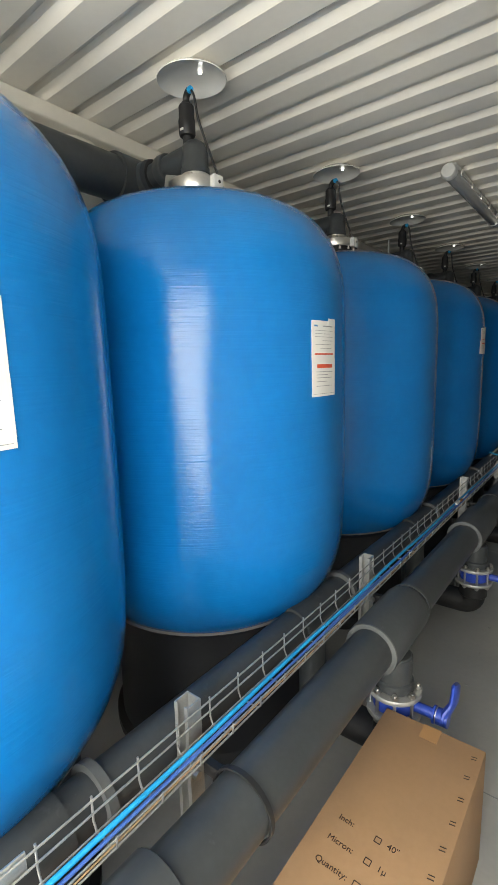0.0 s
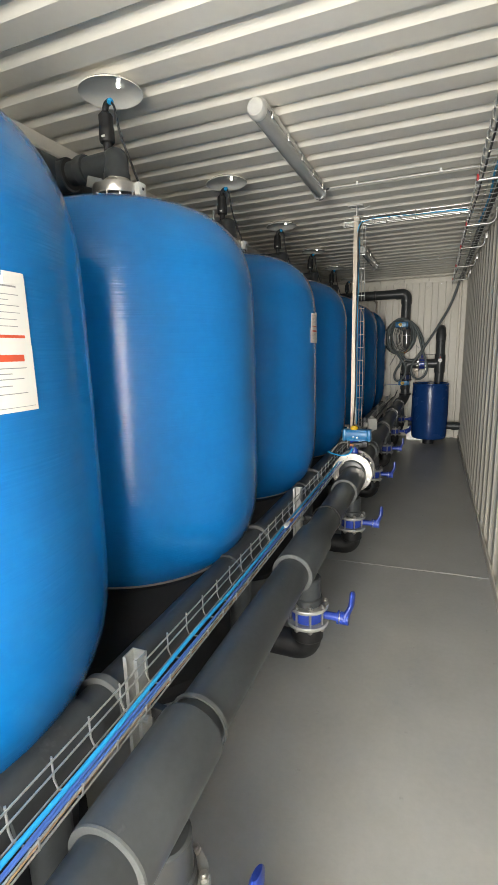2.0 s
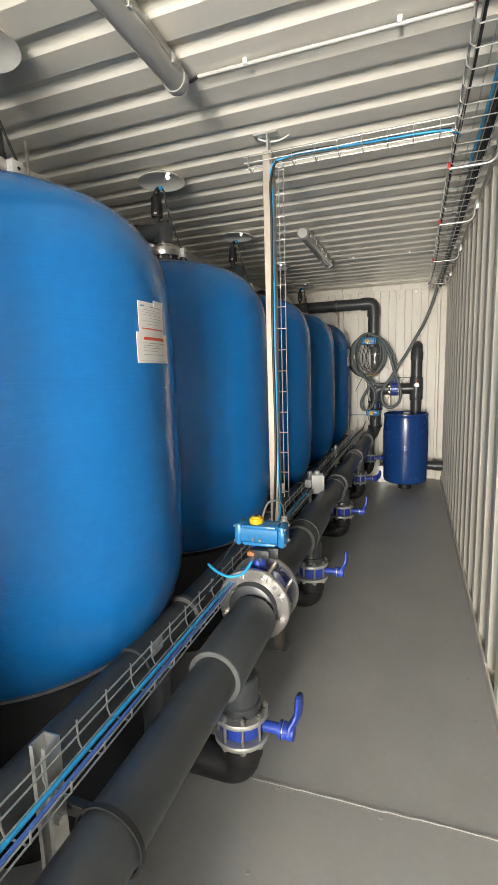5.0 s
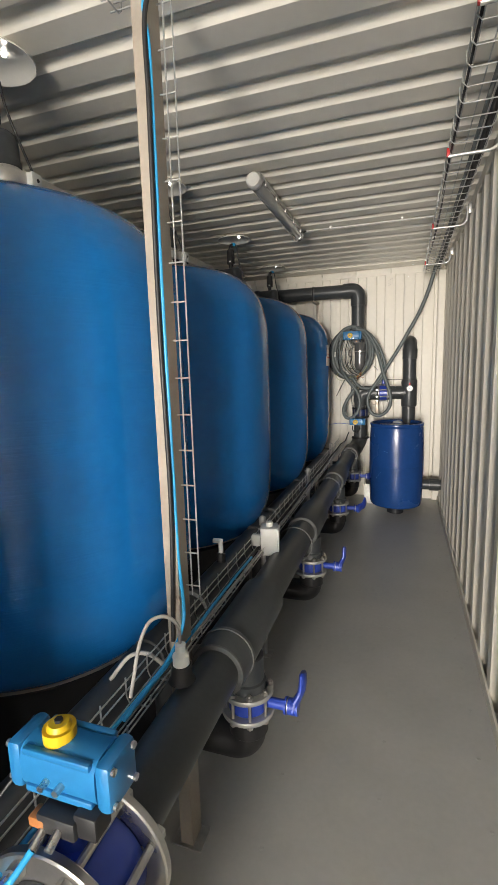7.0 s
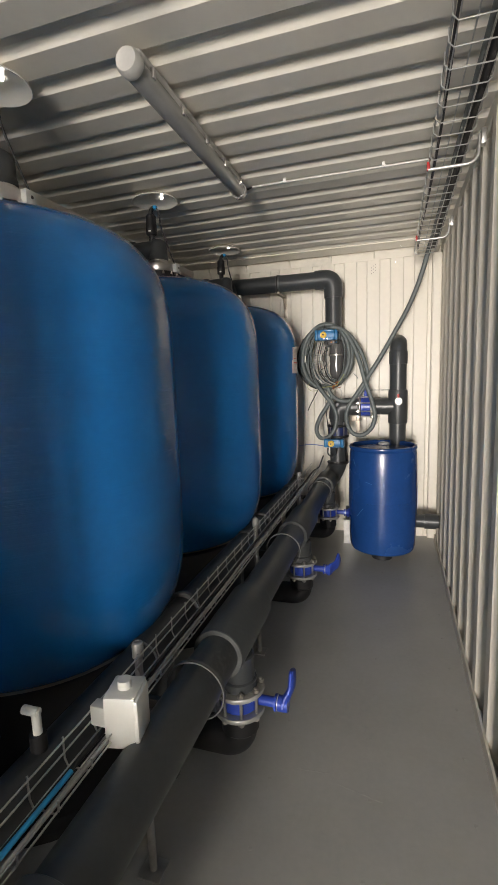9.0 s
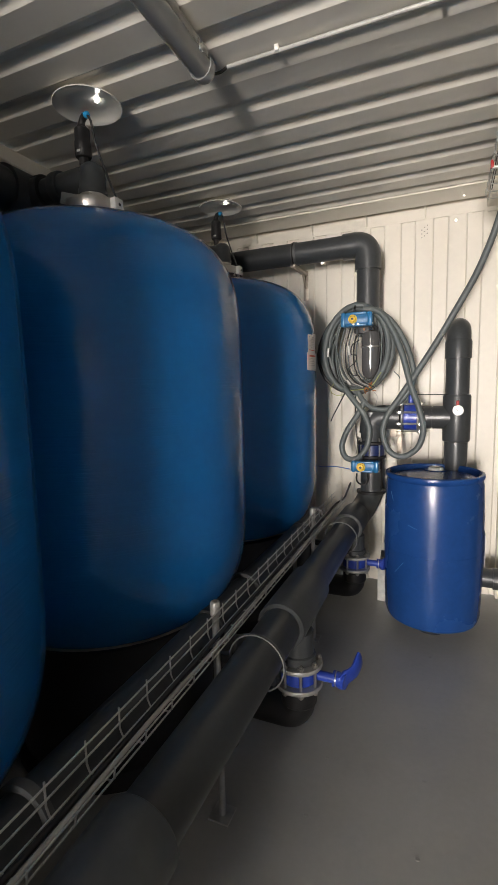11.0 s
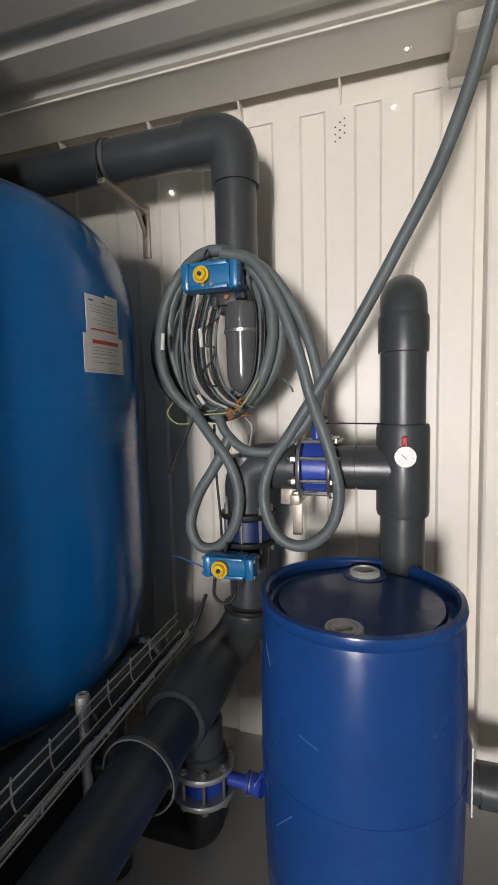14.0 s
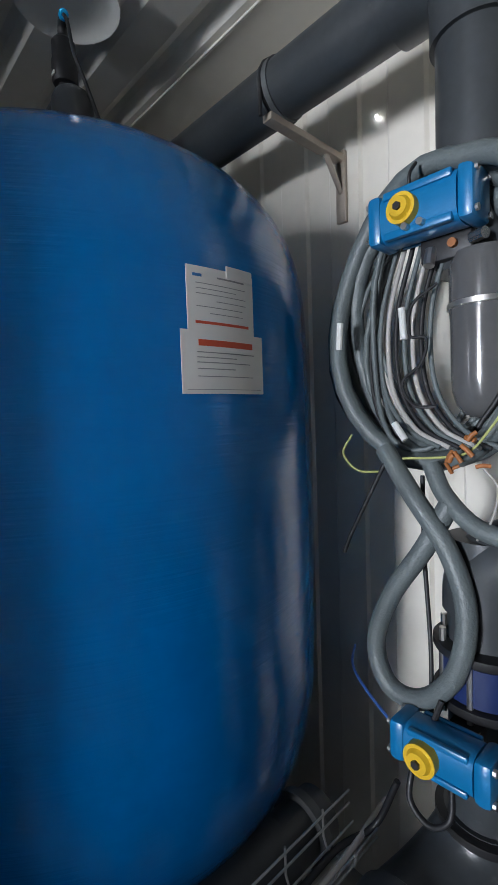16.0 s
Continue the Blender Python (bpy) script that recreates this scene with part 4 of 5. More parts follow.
for y in (1.14, 2.06, 2.95, 3.90, 4.93, 5.80, 6.88, 8.0):
    br = thing("tray_bracket", (0, y, 0), "steel bracket with a red cap carrying the tray", "bracket", "tray brackets")
    bm = bmesh.new()
    tube(bm, [(0.072, 0, 2.326), (0.20, 0, 2.326)] + bend((0.22, 0, 2.326), (0.262, 0, 2.328), (0.268, 0, 2.365)) + [(0.27, 0, 2.436)], 0.0075, 10)
    part("arm", bm, M_GALV, br)
    part("end_cap", one(box, (0.072, 0, 2.34), (0.013, 0.016, 0.034), 0.003), M_RED, br, "red plastic end cap")
    part("wall_plate", one(box, (0.283, 0, 2.42), (0.02, 0.04, 0.06), 0.003), M_GALV, br)
for i, (dx, r) in enumerate(((0.112, 0.010), (0.095, 0.008), (0.126, 0.008), (0.015, 0.006))):
    cable("black_cable", run(-3.0, 8.3, rx + dx, 2.338 + r, 0.006, 0.001, 0.6), r, M_BLACK if i != 1 else M_HOSE, "black cable lying in the wall tray", 4)
cable("blue_cable", run(2.2, 5.0, rx + 0.08, 2.345, 0.01, 0.001, 0.4), 0.006, M_CABLE_CYAN, "light blue cable lying in the wall tray", 4)

# ---- lamps and conduits under the roof ----
def make_lamp(y0, y1):
    lamp = thing("tube_lamp", (-0.846, (y0 + y1) / 2, 2.44), "unlit grey waterproof tube lamp under the roof", "lamp", "tube lamps")
    h = (y1 - y0) / 2
    bm = bmesh.new()
    lathe(bm, [(0.0, -h + 0.03), (0.034, -h + 0.03), (0.036, -h + 0.04), (0.036, h - 0.04), (0.034, h - 0.03), (0.0, h - 0.03)], 28, (0, 0, 0), "Y")
    part("diffuser", bm, M_LAMP, lamp, "grey ribbed clear diffuser")
    bm = bmesh.new()
    box(bm, (0, 0, 0.034), (0.062, 2 * h - 0.08, 0.030), 0.008)
    part("tray", bm, M_LAMP_CAP, lamp)
    for s in (-1, 1):
        bm = bmesh.new()
        lathe(bm, [(0.0, s * (h - 0.045)), (0.041, s * (h - 0.045)), (0.042, s * (h - 0.02)), (0.034, s * (h - 0.004)), (0.0, s * h)], 28, (0, 0, 0.002), "Y")
        part("end_cap", bm, M_LAMP_CAP if s < 0 else M_LAMP, lamp)
        part("bracket", one(box, (0, s * h * 0.6, 0.053), (0.05, 0.03, 0.012)), M_GALV, lamp)
    for i in range(5):
        y = -h * 0.8 + i * h * 0.4
        bm = bmesh.new()
        box(bm, (0.038, y, 0.012), (0.010, 0.018, 0.034), 0.003)
        part("clip", bm, M_STEEL, lamp, "steel diffuser clip")
    return lamp


make_lamp(2.895, 4.115)
make_lamp(5.985, 7.10)
for y, y1 in ((4.165, 4.11), (7.165, 7.10)):
    cd = thing("conduit", (0, y, 2.488), "thin white conduit clipped under the roof", "conduit", "roof conduits")
    part("tube", one(rod, (-0.80, 0, 0), (0.09, 0, -0.006), 0.0065, 12), M_LAMP_CAP, cd)
    for x in (-0.62, -0.12):
        bm = bmesh.new()
        box(bm, (x, 0, 0.004), (0.016, 0.026, 0.020), 0.003)
        part("clip", bm, M_WHITE, cd)
    part("lamp_lead", one(tube, spline([(-0.80, 0, 0), (-0.83, 0.005, -0.006), (-0.848, -0.02, -0.02), (-0.846, y1 - y - 0.004, -0.046)]), 0.005, 8), M_BLACK, cd)

# ---- small fittings along the manifold ----
jb = thing("junction_box", (-0.642, 5.45, 0.712), "small white plastic junction box on the tray", "junction box")
part("body", one(box, (0, 0, 0), (0.075, 0.085, 0.125), 0.005, Matrix.Rotation(radians(12), 4, "Z")), M_WHITE, jb)
part("lid", one(box, (0.0405, 0.0, 0), (0.010, 0.078, 0.118), 0.003, Matrix.Rotation(radians(12), 4, "Z")), M_WHITE, jb)
part("gland", one(rod, (0, 0, 0.06), (0, 0, 0.082), 0.016, 14), M_WHITE, jb)
part("side_gland", one(box, (-0.055, -0.02, 0.0), (0.04, 0.03, 0.05), 0.004), M_WHITE, jb)
sensor = thing("flow_sensor", (PX - 0.035, 4.52, 0.03), "white sensor plug on the pipe with a grey lead", "sensor")
part("saddle", one(lathe, [(0.036, 0.645), (0.028, 0.655), (0.025, 0.69), (0.0, 0.692)], 20), M_BLACK, sensor)
part("plug", one(lathe, [(0.0, 0.69), (0.022, 0.69), (0.022, 0.715), (0.014, 0.725), (0.014, 0.745), (0.0, 0.75)], 18), M_WHITE, sensor)
bm = bmesh.new()
tube(bm, spline([(0, 0, 0.745), (-0.004, 0.0, 0.795), (-0.03, -0.015, 0.825), (-0.065, -0.035, 0.815), (-0.082, -0.06, 0.765), (-0.086, -0.085, 0.70), (-0.084, -0.11, 0.655)]), 0.0048, 10)
part("lead", bm, M_CABLE_GREY, sensor, "pale grey sensor lead")
hoop = tagged(part("grey_lead", one(tube, spline([(-0.86, 4.55, 0.605), (-0.80, 4.56, 0.68), (-0.74, 4.56, 0.70), (-0.70, 4.57, 0.67)]), 0.006, 8), M_CABLE_GREY), "grey lead looping over the back pipe", "cable")

plug = thing("cable_connector", (-0.681, 2.775, 0.672), "orange and white cable connector lying in the tray", "connector")
part("sleeve", one(lathe, [(0.0, 0.018), (0.007, 0.018), (0.008, 0.022), (0.008, 0.052), (0.006, 0.056), (0.0, 0.056)], 14, (0.004, 0, 0), "Y"), M_COPPER, plug, "orange-brown sleeve")
part("body", one(lathe, [(0.0, -0.050), (0.007, -0.050), (0.009, -0.044), (0.009, -0.008), (0.006, 0.0), (0.006, 0.019), (0.0, 0.019)], 14, (0, 0, 0), "Y"), M_WHITE, plug)

# ---- cardboard box ----
BX0, BX1, BY0, BY1, BZ = -0.545, -0.258, 0.55, 1.425, 0.36
cb = thing("cardboard_box", ((BX0 + BX1) / 2, (BY0 + BY1) / 2, 0), "long brown cardboard box with printed tick boxes", "box")
w, l = BX1 - BX0, BY1 - BY0
bm = bmesh.new()
box(bm, (0, 0, BZ / 2), (w, l, BZ), 0.004)
part("carton", bm, M_CARD, cb)
bm = bmesh.new()
box(bm, (0, l / 2 - 0.028, BZ + 0.0008), (0.05, 0.056, 0.0012))
box(bm, (0, l / 2 + 0.0008, BZ - 0.025), (0.05, 0.0012, 0.05))
part("tape", bm, M_TAPE, cb, "tan packing tape")
for i in range(8):
    bm = bmesh.new()
    for d in (0, 0.009):
        box(bm, (0, d, 0), (0.014, 0.0018, 0.0012), m=Matrix.Rotation(radians(12), 4, "Z"))
    part("staple_pair", bm, M_INK, cb, at=(w / 2 - 0.022 + random.uniform(-0.003, 0.003), l / 2 - 0.05 - i * 0.075, BZ + 0.0006))


def lettering(txt, size, m, parent, name="lettering"):
    cu = bpy.data.curves.new(name, "FONT")
    cu.body, cu.size, cu.extrude = txt, size, 0.0004
    tmp = bpy.data.objects.new("tmp", cu)
    scene.collection.objects.link(tmp)
    me = bpy.data.meshes.new_from_object(tmp.evaluated_get(bpy.context.evaluated_depsgraph_get()))
    bpy.data.objects.remove(tmp)
    me.materials.clear()
    me.materials.append(M_INK)
    ob = new(name, me)
    ob.parent = parent
    ob.matrix_basis = m
    return ob


def tick(x, y):
    bm = bmesh.new()
    s = 0.014
    for dx, dy, sx, sy in ((0, s / 2, s, 0.0018), (0, -s / 2, s, 0.0018), (s / 2, 0, 0.0018, s), (-s / 2, 0, 0.0018, s)):
        box(bm, (dx, dy, 0), (sx, sy, 0.001))
    part("tick_box", bm, M_INK, cb, at=(x, y, BZ + 0.0008))


for row, (word, marks) in enumerate((("Inch:", ((0.085, '40"'),)), ("Micron:", ((0.085, "1μ"), (0.19, ""))), ("Quantity:", ((0.085, '10"'), (0.19, ""))))):
    y = 0.018 - row * 0.058
    lettering(word, 0.020, pose(-0.098, y, BZ + 0.0008), cb)
    for x, val in marks:
        tick(-0.098 + x + 0.012, y + 0.006)
        if val:
            lettering(val, 0.020, pose(-0.098 + x + 0.034, y, BZ + 0.0008), cb)

# ---- drum ----
drum = thing("plastic_drum", (-0.140, 8.305, 0), "dark blue plastic drum with two white bungs", "drum")
bm = bmesh.new()
lathe(bm, [(0.0, 0.092), (0.225, 0.092), (0.24, 0.102), (0.250, 0.135), (0.254, 0.25), (0.258, 0.45), (0.257, 0.70), (0.251, 0.86), (0.246, 0.885), (0.252, 0.892), (0.256, 0.904), (0.253, 0.917), (0.240, 0.920), (0.233, 0.913), (0.230, 0.888), (0.222, 0.884), (0.212, 0.886), (0.206, 0.893), (0.10, 0.896), (0.0, 0.897)], 80)
part("shell", bm, M_DRUM, drum)
# Added stand under the raised shell, dark like the shadow at its foot.
part("plinth", one(lathe, [(0.0, 0.0), (0.076, 0.0), (0.08, 0.004), (0.08, 0.088), (0.076, 0.093), (0.0, 0.093)], 40), M_BASE, drum, "added low stand, dark to pass as shade under the drum")
bm = bmesh.new()
for rr, z in ((0.2545, 0.28), (0.2585, 0.50)):
    lathe(bm, [(rr - 0.004, z - 0.006), (rr + 0.0005, z - 0.003), (rr + 0.0005, z + 0.003), (rr - 0.004, z + 0.006)], 80)
part("mould_ring", bm, M_DRUM, drum)
for x, y in ((-0.02, -0.19), (0.005, 0.165)):
    bm = bmesh.new()
    lathe(bm, [(0.0, 0.893), (0.043, 0.893), (0.0435, 0.898), (0.0425, 0.900), (0.0425, 0.906), (0.041, 0.909), (0.037, 0.909), (0.035, 0.907), (0.034, 0.911), (0.031, 0.912), (0.029, 0.906), (0.022, 0.902), (0.0, 0.9015)], 40, (x, y, 0))
    b = part("bung", bm, M_WHITE, drum, "white screw bung")
    part("bung_bar", one(box, (x, y, 0.905), (0.040, 0.009, 0.007), 0.002, Matrix.Rotation(radians(30), 4, "Z")), M_DIAL, b)
    part("bung_well", one(lathe, [(0.044, 0.895), (0.062, 0.8955), (0.063, 0.897), (0.0615, 0.8985), (0.044, 0.8975)], 40, (x, y, 0)), M_DRUM, b)
part("side_label", one(box, (0.258, -0.04, 0.52), (0.003, 0.10, 0.17)), M_PAPER, drum)
bm = bmesh.new()
for x, y, z, ln, a in ((-0.215, -0.165, 0.80, 0.05, 25), (-0.17, -0.214, 0.42, 0.09, -40), (-0.10, -0.255, 0.66, 0.05, 75)):
    d = math.atan2(y, x)
    mm = Matrix.Rotation(d, 4, "Z") @ Matrix.Rotation(radians(a), 4, "X")
    box(bm, (0.2565 * math.cos(d), 0.2565 * math.sin(d), z), (0.002, 0.002, ln), m=mm)
part("scratch", bm, M_LABEL_BLUE, drum, "pale scratches")

# ---- pipework at the end wall ----
EX, EY = -0.03, 8.56
riser = thing("riser_pipe", (0, 0, 0), "dark grey pvc riser with tee and pressure gauge", "pipe", "end wall pipes")
bm = bmesh.new()
rod(bm, (EX, EY, 0.26), (EX, EY, 1.58), 0.064, 36)
part("pipe", bm, M_PVC, riser)
bm = bmesh.new()
tube(bm, [(EX, EY, 1.57)] + bend((EX, EY, 1.625), (EX, EY, 1.708), (EX, EY + 0.10, 1.708)) + [(EX, Y1 + 0.01, 1.708)], 0.066, 32)
part("top_bend", bm, M_PVC, riser)
part("socket", one(lathe, [(0.064, 1.535), (0.071, 1.537), (0.072, 1.63), (0.066, 1.645)], 36, (EX, EY, 0)), M_PVC, riser)
part("tee", one(lathe, [(0.064, 1.055), (0.073, 1.058), (0.076, 1.07), (0.076, 1.315), (0.073, 1.328), (0.064, 1.33)], 36, (EX, EY, 0)), M_PVC, riser)
bm = bmesh.new()
rod(bm, (EX, EY, 1.197), (EX - 0.19, EY, 1.197), 0.062, 32)
rod(bm, (EX, EY, 1.197), (EX - 0.13, EY, 1.197), 0.068, 32)
rod(bm, (EX - 0.135, EY, 1.197), (EX - 0.20, EY, 1.197), 0.068, 32)
part("side_arm", bm, M_PVC, riser)
bm = bmesh.new()
tube(bm, [(EX, EY, 0.30)] + bend((EX, EY, 0.34), (EX, EY, 0.24), (EX + 0.10, EY, 0.24)) + [(X1 + 0.03, EY, 0.24)], 0.055, 24)
rod(bm, (0.19, EY, 0.24), (0.28, EY, 0.24), 0.063, 24)
part("lower_bend", bm, M_PVC, riser)
bm = bmesh.new()
rod(bm, (-0.45, EY + 0.02, 0.27), (EX, EY + 0.02, 0.27), 0.062, 28)
rod(bm, (-0.36, EY + 0.02, 0.27), (-0.28, EY + 0.02, 0.27), 0.085, 28)
part("low_link", bm, M_PVC, riser)
bm = bmesh.new()
box(bm, (-0.32, EY + 0.02, 0.105), (0.3, 0.05, 0.21))
part("link_support", bm, M_GALV, riser)
gz = 1.243
bm = bmesh.new()
rod(bm, (EX + 0.005, EY - 0.072, gz), (EX + 0.005, EY - 0.108, gz), 0.0285, 32)
gauge = part("gauge", bm, M_FLANGE, riser, "round steel pressure gauge")
part("gauge_face", one(rod, (EX + 0.005, EY - 0.1085, gz), (EX + 0.005, EY - 0.1095, gz), 0.0262, 32), M_DIAL, gauge)
part("gauge_needle", one(box, (EX + 0.001, EY - 0.1102, gz + 0.001), (0.020, 0.001, 0.002), 0, Matrix.Rotation(radians(40), 4, "Y")), M_BLACK, gauge)
bm = bmesh.new()
for i in range(9):
    a = radians(-40 + i * 32)
    box(bm, (EX + 0.005 + 0.020 * math.cos(a), EY - 0.1098, gz + 0.020 * math.sin(a)), (0.002, 0.0008, 0.002))
part("gauge_marks", bm, M_BLACK, gauge)
part("gauge_tap", one(box, (EX + 0.003, EY - 0.082, gz + 0.040), (0.016, 0.014, 0.030), 0.003), M_RED, gauge, "red gauge tap")

LX = -0.515
mid = thing("valve_stack", (0, 0, 0), "dark pvc stack with a flanged blue butterfly valve", "pipe", "end wall pipes")
bm = bmesh.new()
rod(bm, (LX, EY, 0.72), (LX, EY, 1.23), 0.066, 32)
part("pipe", bm, M_PVC, mid)
bm = bmesh.new()
tube(bm, [(LX, EY, 1.10)] + bend((LX, EY, 1.12), (LX, EY, 1.20), (LX + 0.08, EY, 1.197)) + [(LX + 0.17, EY, 1.197)], 0.074, 28)
part("top_bend", bm, M_PVC, mid)
for z in (0.715, 0.94, 1.03):
    part("flange", one(lathe, [(0.06, z), (0.088, z), (0.09, z + 0.004), (0.09, z + 0.016), (0.06, z + 0.02)], 36, (LX, EY, 0)), M_BLACK, mid)
# This body takes the darkened blue because it lies in shadow.
part("lower_valve_body", one(lathe, [(0.06, 0.955), (0.080, 0.96), (0.080, 1.025), (0.06, 1.03)], 32, (LX, EY, 0)), M_BLUE_SHADED, mid, "blue valve body, its shade painted in")
for i in range(8):
    a = 2 * math.pi * i / 8
    part("bolt", one(rod, (0, 0, 0.92), (0, 0, 1.07), 0.006, 8), M_STEEL, mid, at=(LX + 0.078 * math.cos(a), EY + 0.078 * math.sin(a), 0))
for x in (-0.335, -0.245):
    part("flange", one(lathe, [(0.06, x), (0.098, x), (0.10, x + 0.003), (0.10, x + 0.011), (0.06, x + 0.014)], 40, (0, EY, 1.197), "X"), M_STEEL, mid, "thin steel flange ring")
part("valve_body", one(lathe, [(0.05, -0.320), (0.078, -0.319), (0.078, -0.246), (0.05, -0.245)], 36, (0, EY, 1.197), "X"), M_BLUE, mid, "blue valve body")
for i in range(8):
    a = 2 * math.pi * (i + 0.5) / 8
    bm = bmesh.new()
    rod(bm, (-0.36, 0, 0), (-0.205, 0, 0), 0.006, 8)
    rod(bm, (-0.232, 0, 0), (-0.218, 0, 0), 0.012, 6)
    rod(bm, (-0.35, 0, 0), (-0.336, 0, 0), 0.012, 6)
    part("bolt", bm, M_STEEL, mid, at=(0, EY + 0.088 * math.cos(a), 1.197 + 0.088 * math.sin(a)))
bm = bmesh.new()
rod(bm, (-0.283, EY, 1.27), (-0.283, EY, 1.385), 0.016, 16)
rod(bm, (-0.283, EY, 1.345), (-0.283, EY, 1.353), 0.034, 16)
box(bm, (-0.283, EY, 1.395), (0.03, 0.03, 0.05), 0.003)
part("valve_neck", bm, M_BLUE, mid)
part("neck_tag", one(box, (-0.302, EY - 0.02, 1.405), (0.022, 0.003, 0.026)), M_PAPER, mid)
bm = bmesh.new()
box(bm, (-0.345, EY + 0.10, 1.10), (0.03, 0.32, 0.03), 0.002)
box(bm, (-0.345, EY - 0.02, 1.035), (0.03, 0.006, 0.11), 0.001)
box(bm, (-0.37, EY, 1.10), (0.06, 0.03, 0.05), 0.002)
part("support_bracket", bm, M_STRUT, mid, "weathered steel wall bracket")
lowact = thing("pneumatic_actuator", (0, 0, 0), "light blue pneumatic actuator with yellow knob", "actuator", "pneumatic actuators")
actuator(lowact, (-0.530, 8.42, 0.908), 0.165, 0.066, 0.068, (0, -1, 0))
part("mount", one(box, (-0.52, 8.470, 0.908), (0.05, 0.08, 0.045), 0.003), M_BLACK, lowact)
part("lead", one(rod, (-0.56, 8.43, 0.92), (-0.548, 8.45, 0.97), 0.005, 8), M_BLACK, lowact)
part("lead", one(tube, spline([(-0.58, 8.41, 0.865), (-0.575, 8.39, 0.82), (-0.54, 8.385, 0.80), (-0.51, 8.39, 0.825), (-0.515, 8.41, 0.865)]), 0.005, 8), M_BLACK, lowact)

TXP, TYP = -0.551, 8.62
top = thing("top_pipe", (0, 0, 0), "dark grey pvc pipe under the roof bending down the end wall", "pipe", "end wall pipes")
bm = bmesh.new()
rod(bm, (-1.75, TYP, 2.255), (TXP - 0.13, TYP, 2.255), 0.069, 36)
part("pipe", bm, M_PVC, top)
bm = bmesh.new()
tube(bm, [(TXP - 0.15, TYP, 2.255)] + bend((TXP - 0.08, TYP, 2.255), (TXP, TYP, 2.255), (TXP, TYP, 2.17)) + [(TXP, TYP, 2.10)], 0.078, 36)
part("bend", bm, M_PVC, top)
part("socket", one(rod, (-1.0, TYP, 2.255), (-1.03, TYP, 2.255), 0.073, 36), M_PVC_RIM, top)
part("drop", one(rod, (TXP, TYP, 1.70), (TXP, TYP, 2.11), 0.069, 36), M_PVC, top)
cup = part("valve_cup", one(lathe, [(0.0, 1.432), (0.018, 1.434), (0.034, 1.442), (0.046, 1.458), (0.053, 1.482), (0.055, 1.51), (0.055, 1.60), (0.057, 1.625), (0.057, 1.70), (0.05, 1.72)], 36, (TXP + 0.026, TYP - 0.04, 0)), M_CLEAR_CUP, top, "smoky round-bottomed cup")
part("cup_clamp", one(lathe, [(0.056, 1.625), (0.0605, 1.626), (0.0605, 1.635), (0.056, 1.636)], 36, (TXP + 0.026, TYP - 0.04, 0)), M_STEEL, top)
upact = thing("pneumatic_actuator", (0, 0, 0), "light blue pneumatic actuator with yellow knob", "actuator", "pneumatic actuators")
actuator(upact, (-0.597, 8.515, 1.793), 0.190, 0.073, 0.086, (0, -1, 0))
part("mount", one(box, (-0.575, 8.575, 1.735), (0.09, 0.07, 0.045), 0.004), M_BLACK, upact)
for p, q, r in (((-0.612, 8.482, 1.762), (-0.612, 8.465, 1.762), 0.006), ((-0.585, 8.482, 1.762), (-0.585, 8.465, 1.762), 0.006), ((-0.60, 8.54, 1.735), (-0.60, 8.53, 1.705), 0.010), ((-0.53, 8.54, 1.735), (-0.505, 8.53, 1.735), 0.010)):
    part("fitting", one(rod, p, q, r, 10), M_STEEL, upact)
part("brass_plug", one(rod, (-0.56, 8.545, 1.735), (-0.56, 8.53, 1.735), 0.008, 8), M_COPPER, upact)
pb = thing("pipe_bracket", (0, 0, 0), "galvanised triangular bracket under the pipe", "bracket")
bm = bmesh.new()
box(bm, (-1.02, 8.73, 2.176), (0.03, 0.32, 0.018), 0.002)
box(bm, (-1.02, Y1 - 0.007, 2.10), (0.032, 0.014, 0.20), 0.002)
tube(bm, [(-1.02, 8.80, 2.17), (-1.02, Y1 - 0.006, 2.08)], 0.008, 8)
part("angle", bm, M_STRUT, pb)
bm = bmesh.new()
pts = [(-1.02, TYP + 0.072 * math.cos(a), 2.255 + 0.072 * math.sin(a)) for a in [radians(20 * i) for i in range(19)]]
tube(bm, pts, 0.005, 8)
rod(bm, (-1.02, TYP - 0.072, 2.26), (-1.02, TYP - 0.072, 2.17), 0.005, 8)
part("u_bolt", bm, M_BLACK, pb)

# ---- hose coil round the upper actuator ----
coil = thing("hose_coil", (0, 0, 0), "coiled grey hoses and cables tied with black ties", "hose")
CX, CZ = -0.612, 1.614
rnd = random.Random(7)


def loop(rx_, rz_, y, r, mat, cx=CX, cz=CZ, wob=0.012, name="hose_loop", squash=0.0):
    pts = []
    ph = rnd.uniform(0, 6.28)
    for i in range(28):
        a = 2 * math.pi * i / 28
        k = 1 + wob / 0.2 * math.sin(2 * a + ph) * 0.35
        pts.append((cx + rx_ * k * math.cos(a) + squash * math.sin(a), y + 0.012 * math.sin(3 * a + ph), cz + rz_ * k * math.sin(a)))
    bm = bmesh.new()
    tube(bm, pts + [pts[0], pts[1]], r, 10)
    return part(name, bm, mat, coil)


for rx_, rz_, y, r in ((0.212, 0.262, 8.575, 0.018), (0.193, 0.268, 8.55, 0.018), (0.202, 0.250, 8.60, 0.018), (0.175, 0.252, 8.585, 0.0165)):
    loop(rx_, rz_, y, r, M_HOSE, cz=CZ + rnd.uniform(-0.005, 0.01))
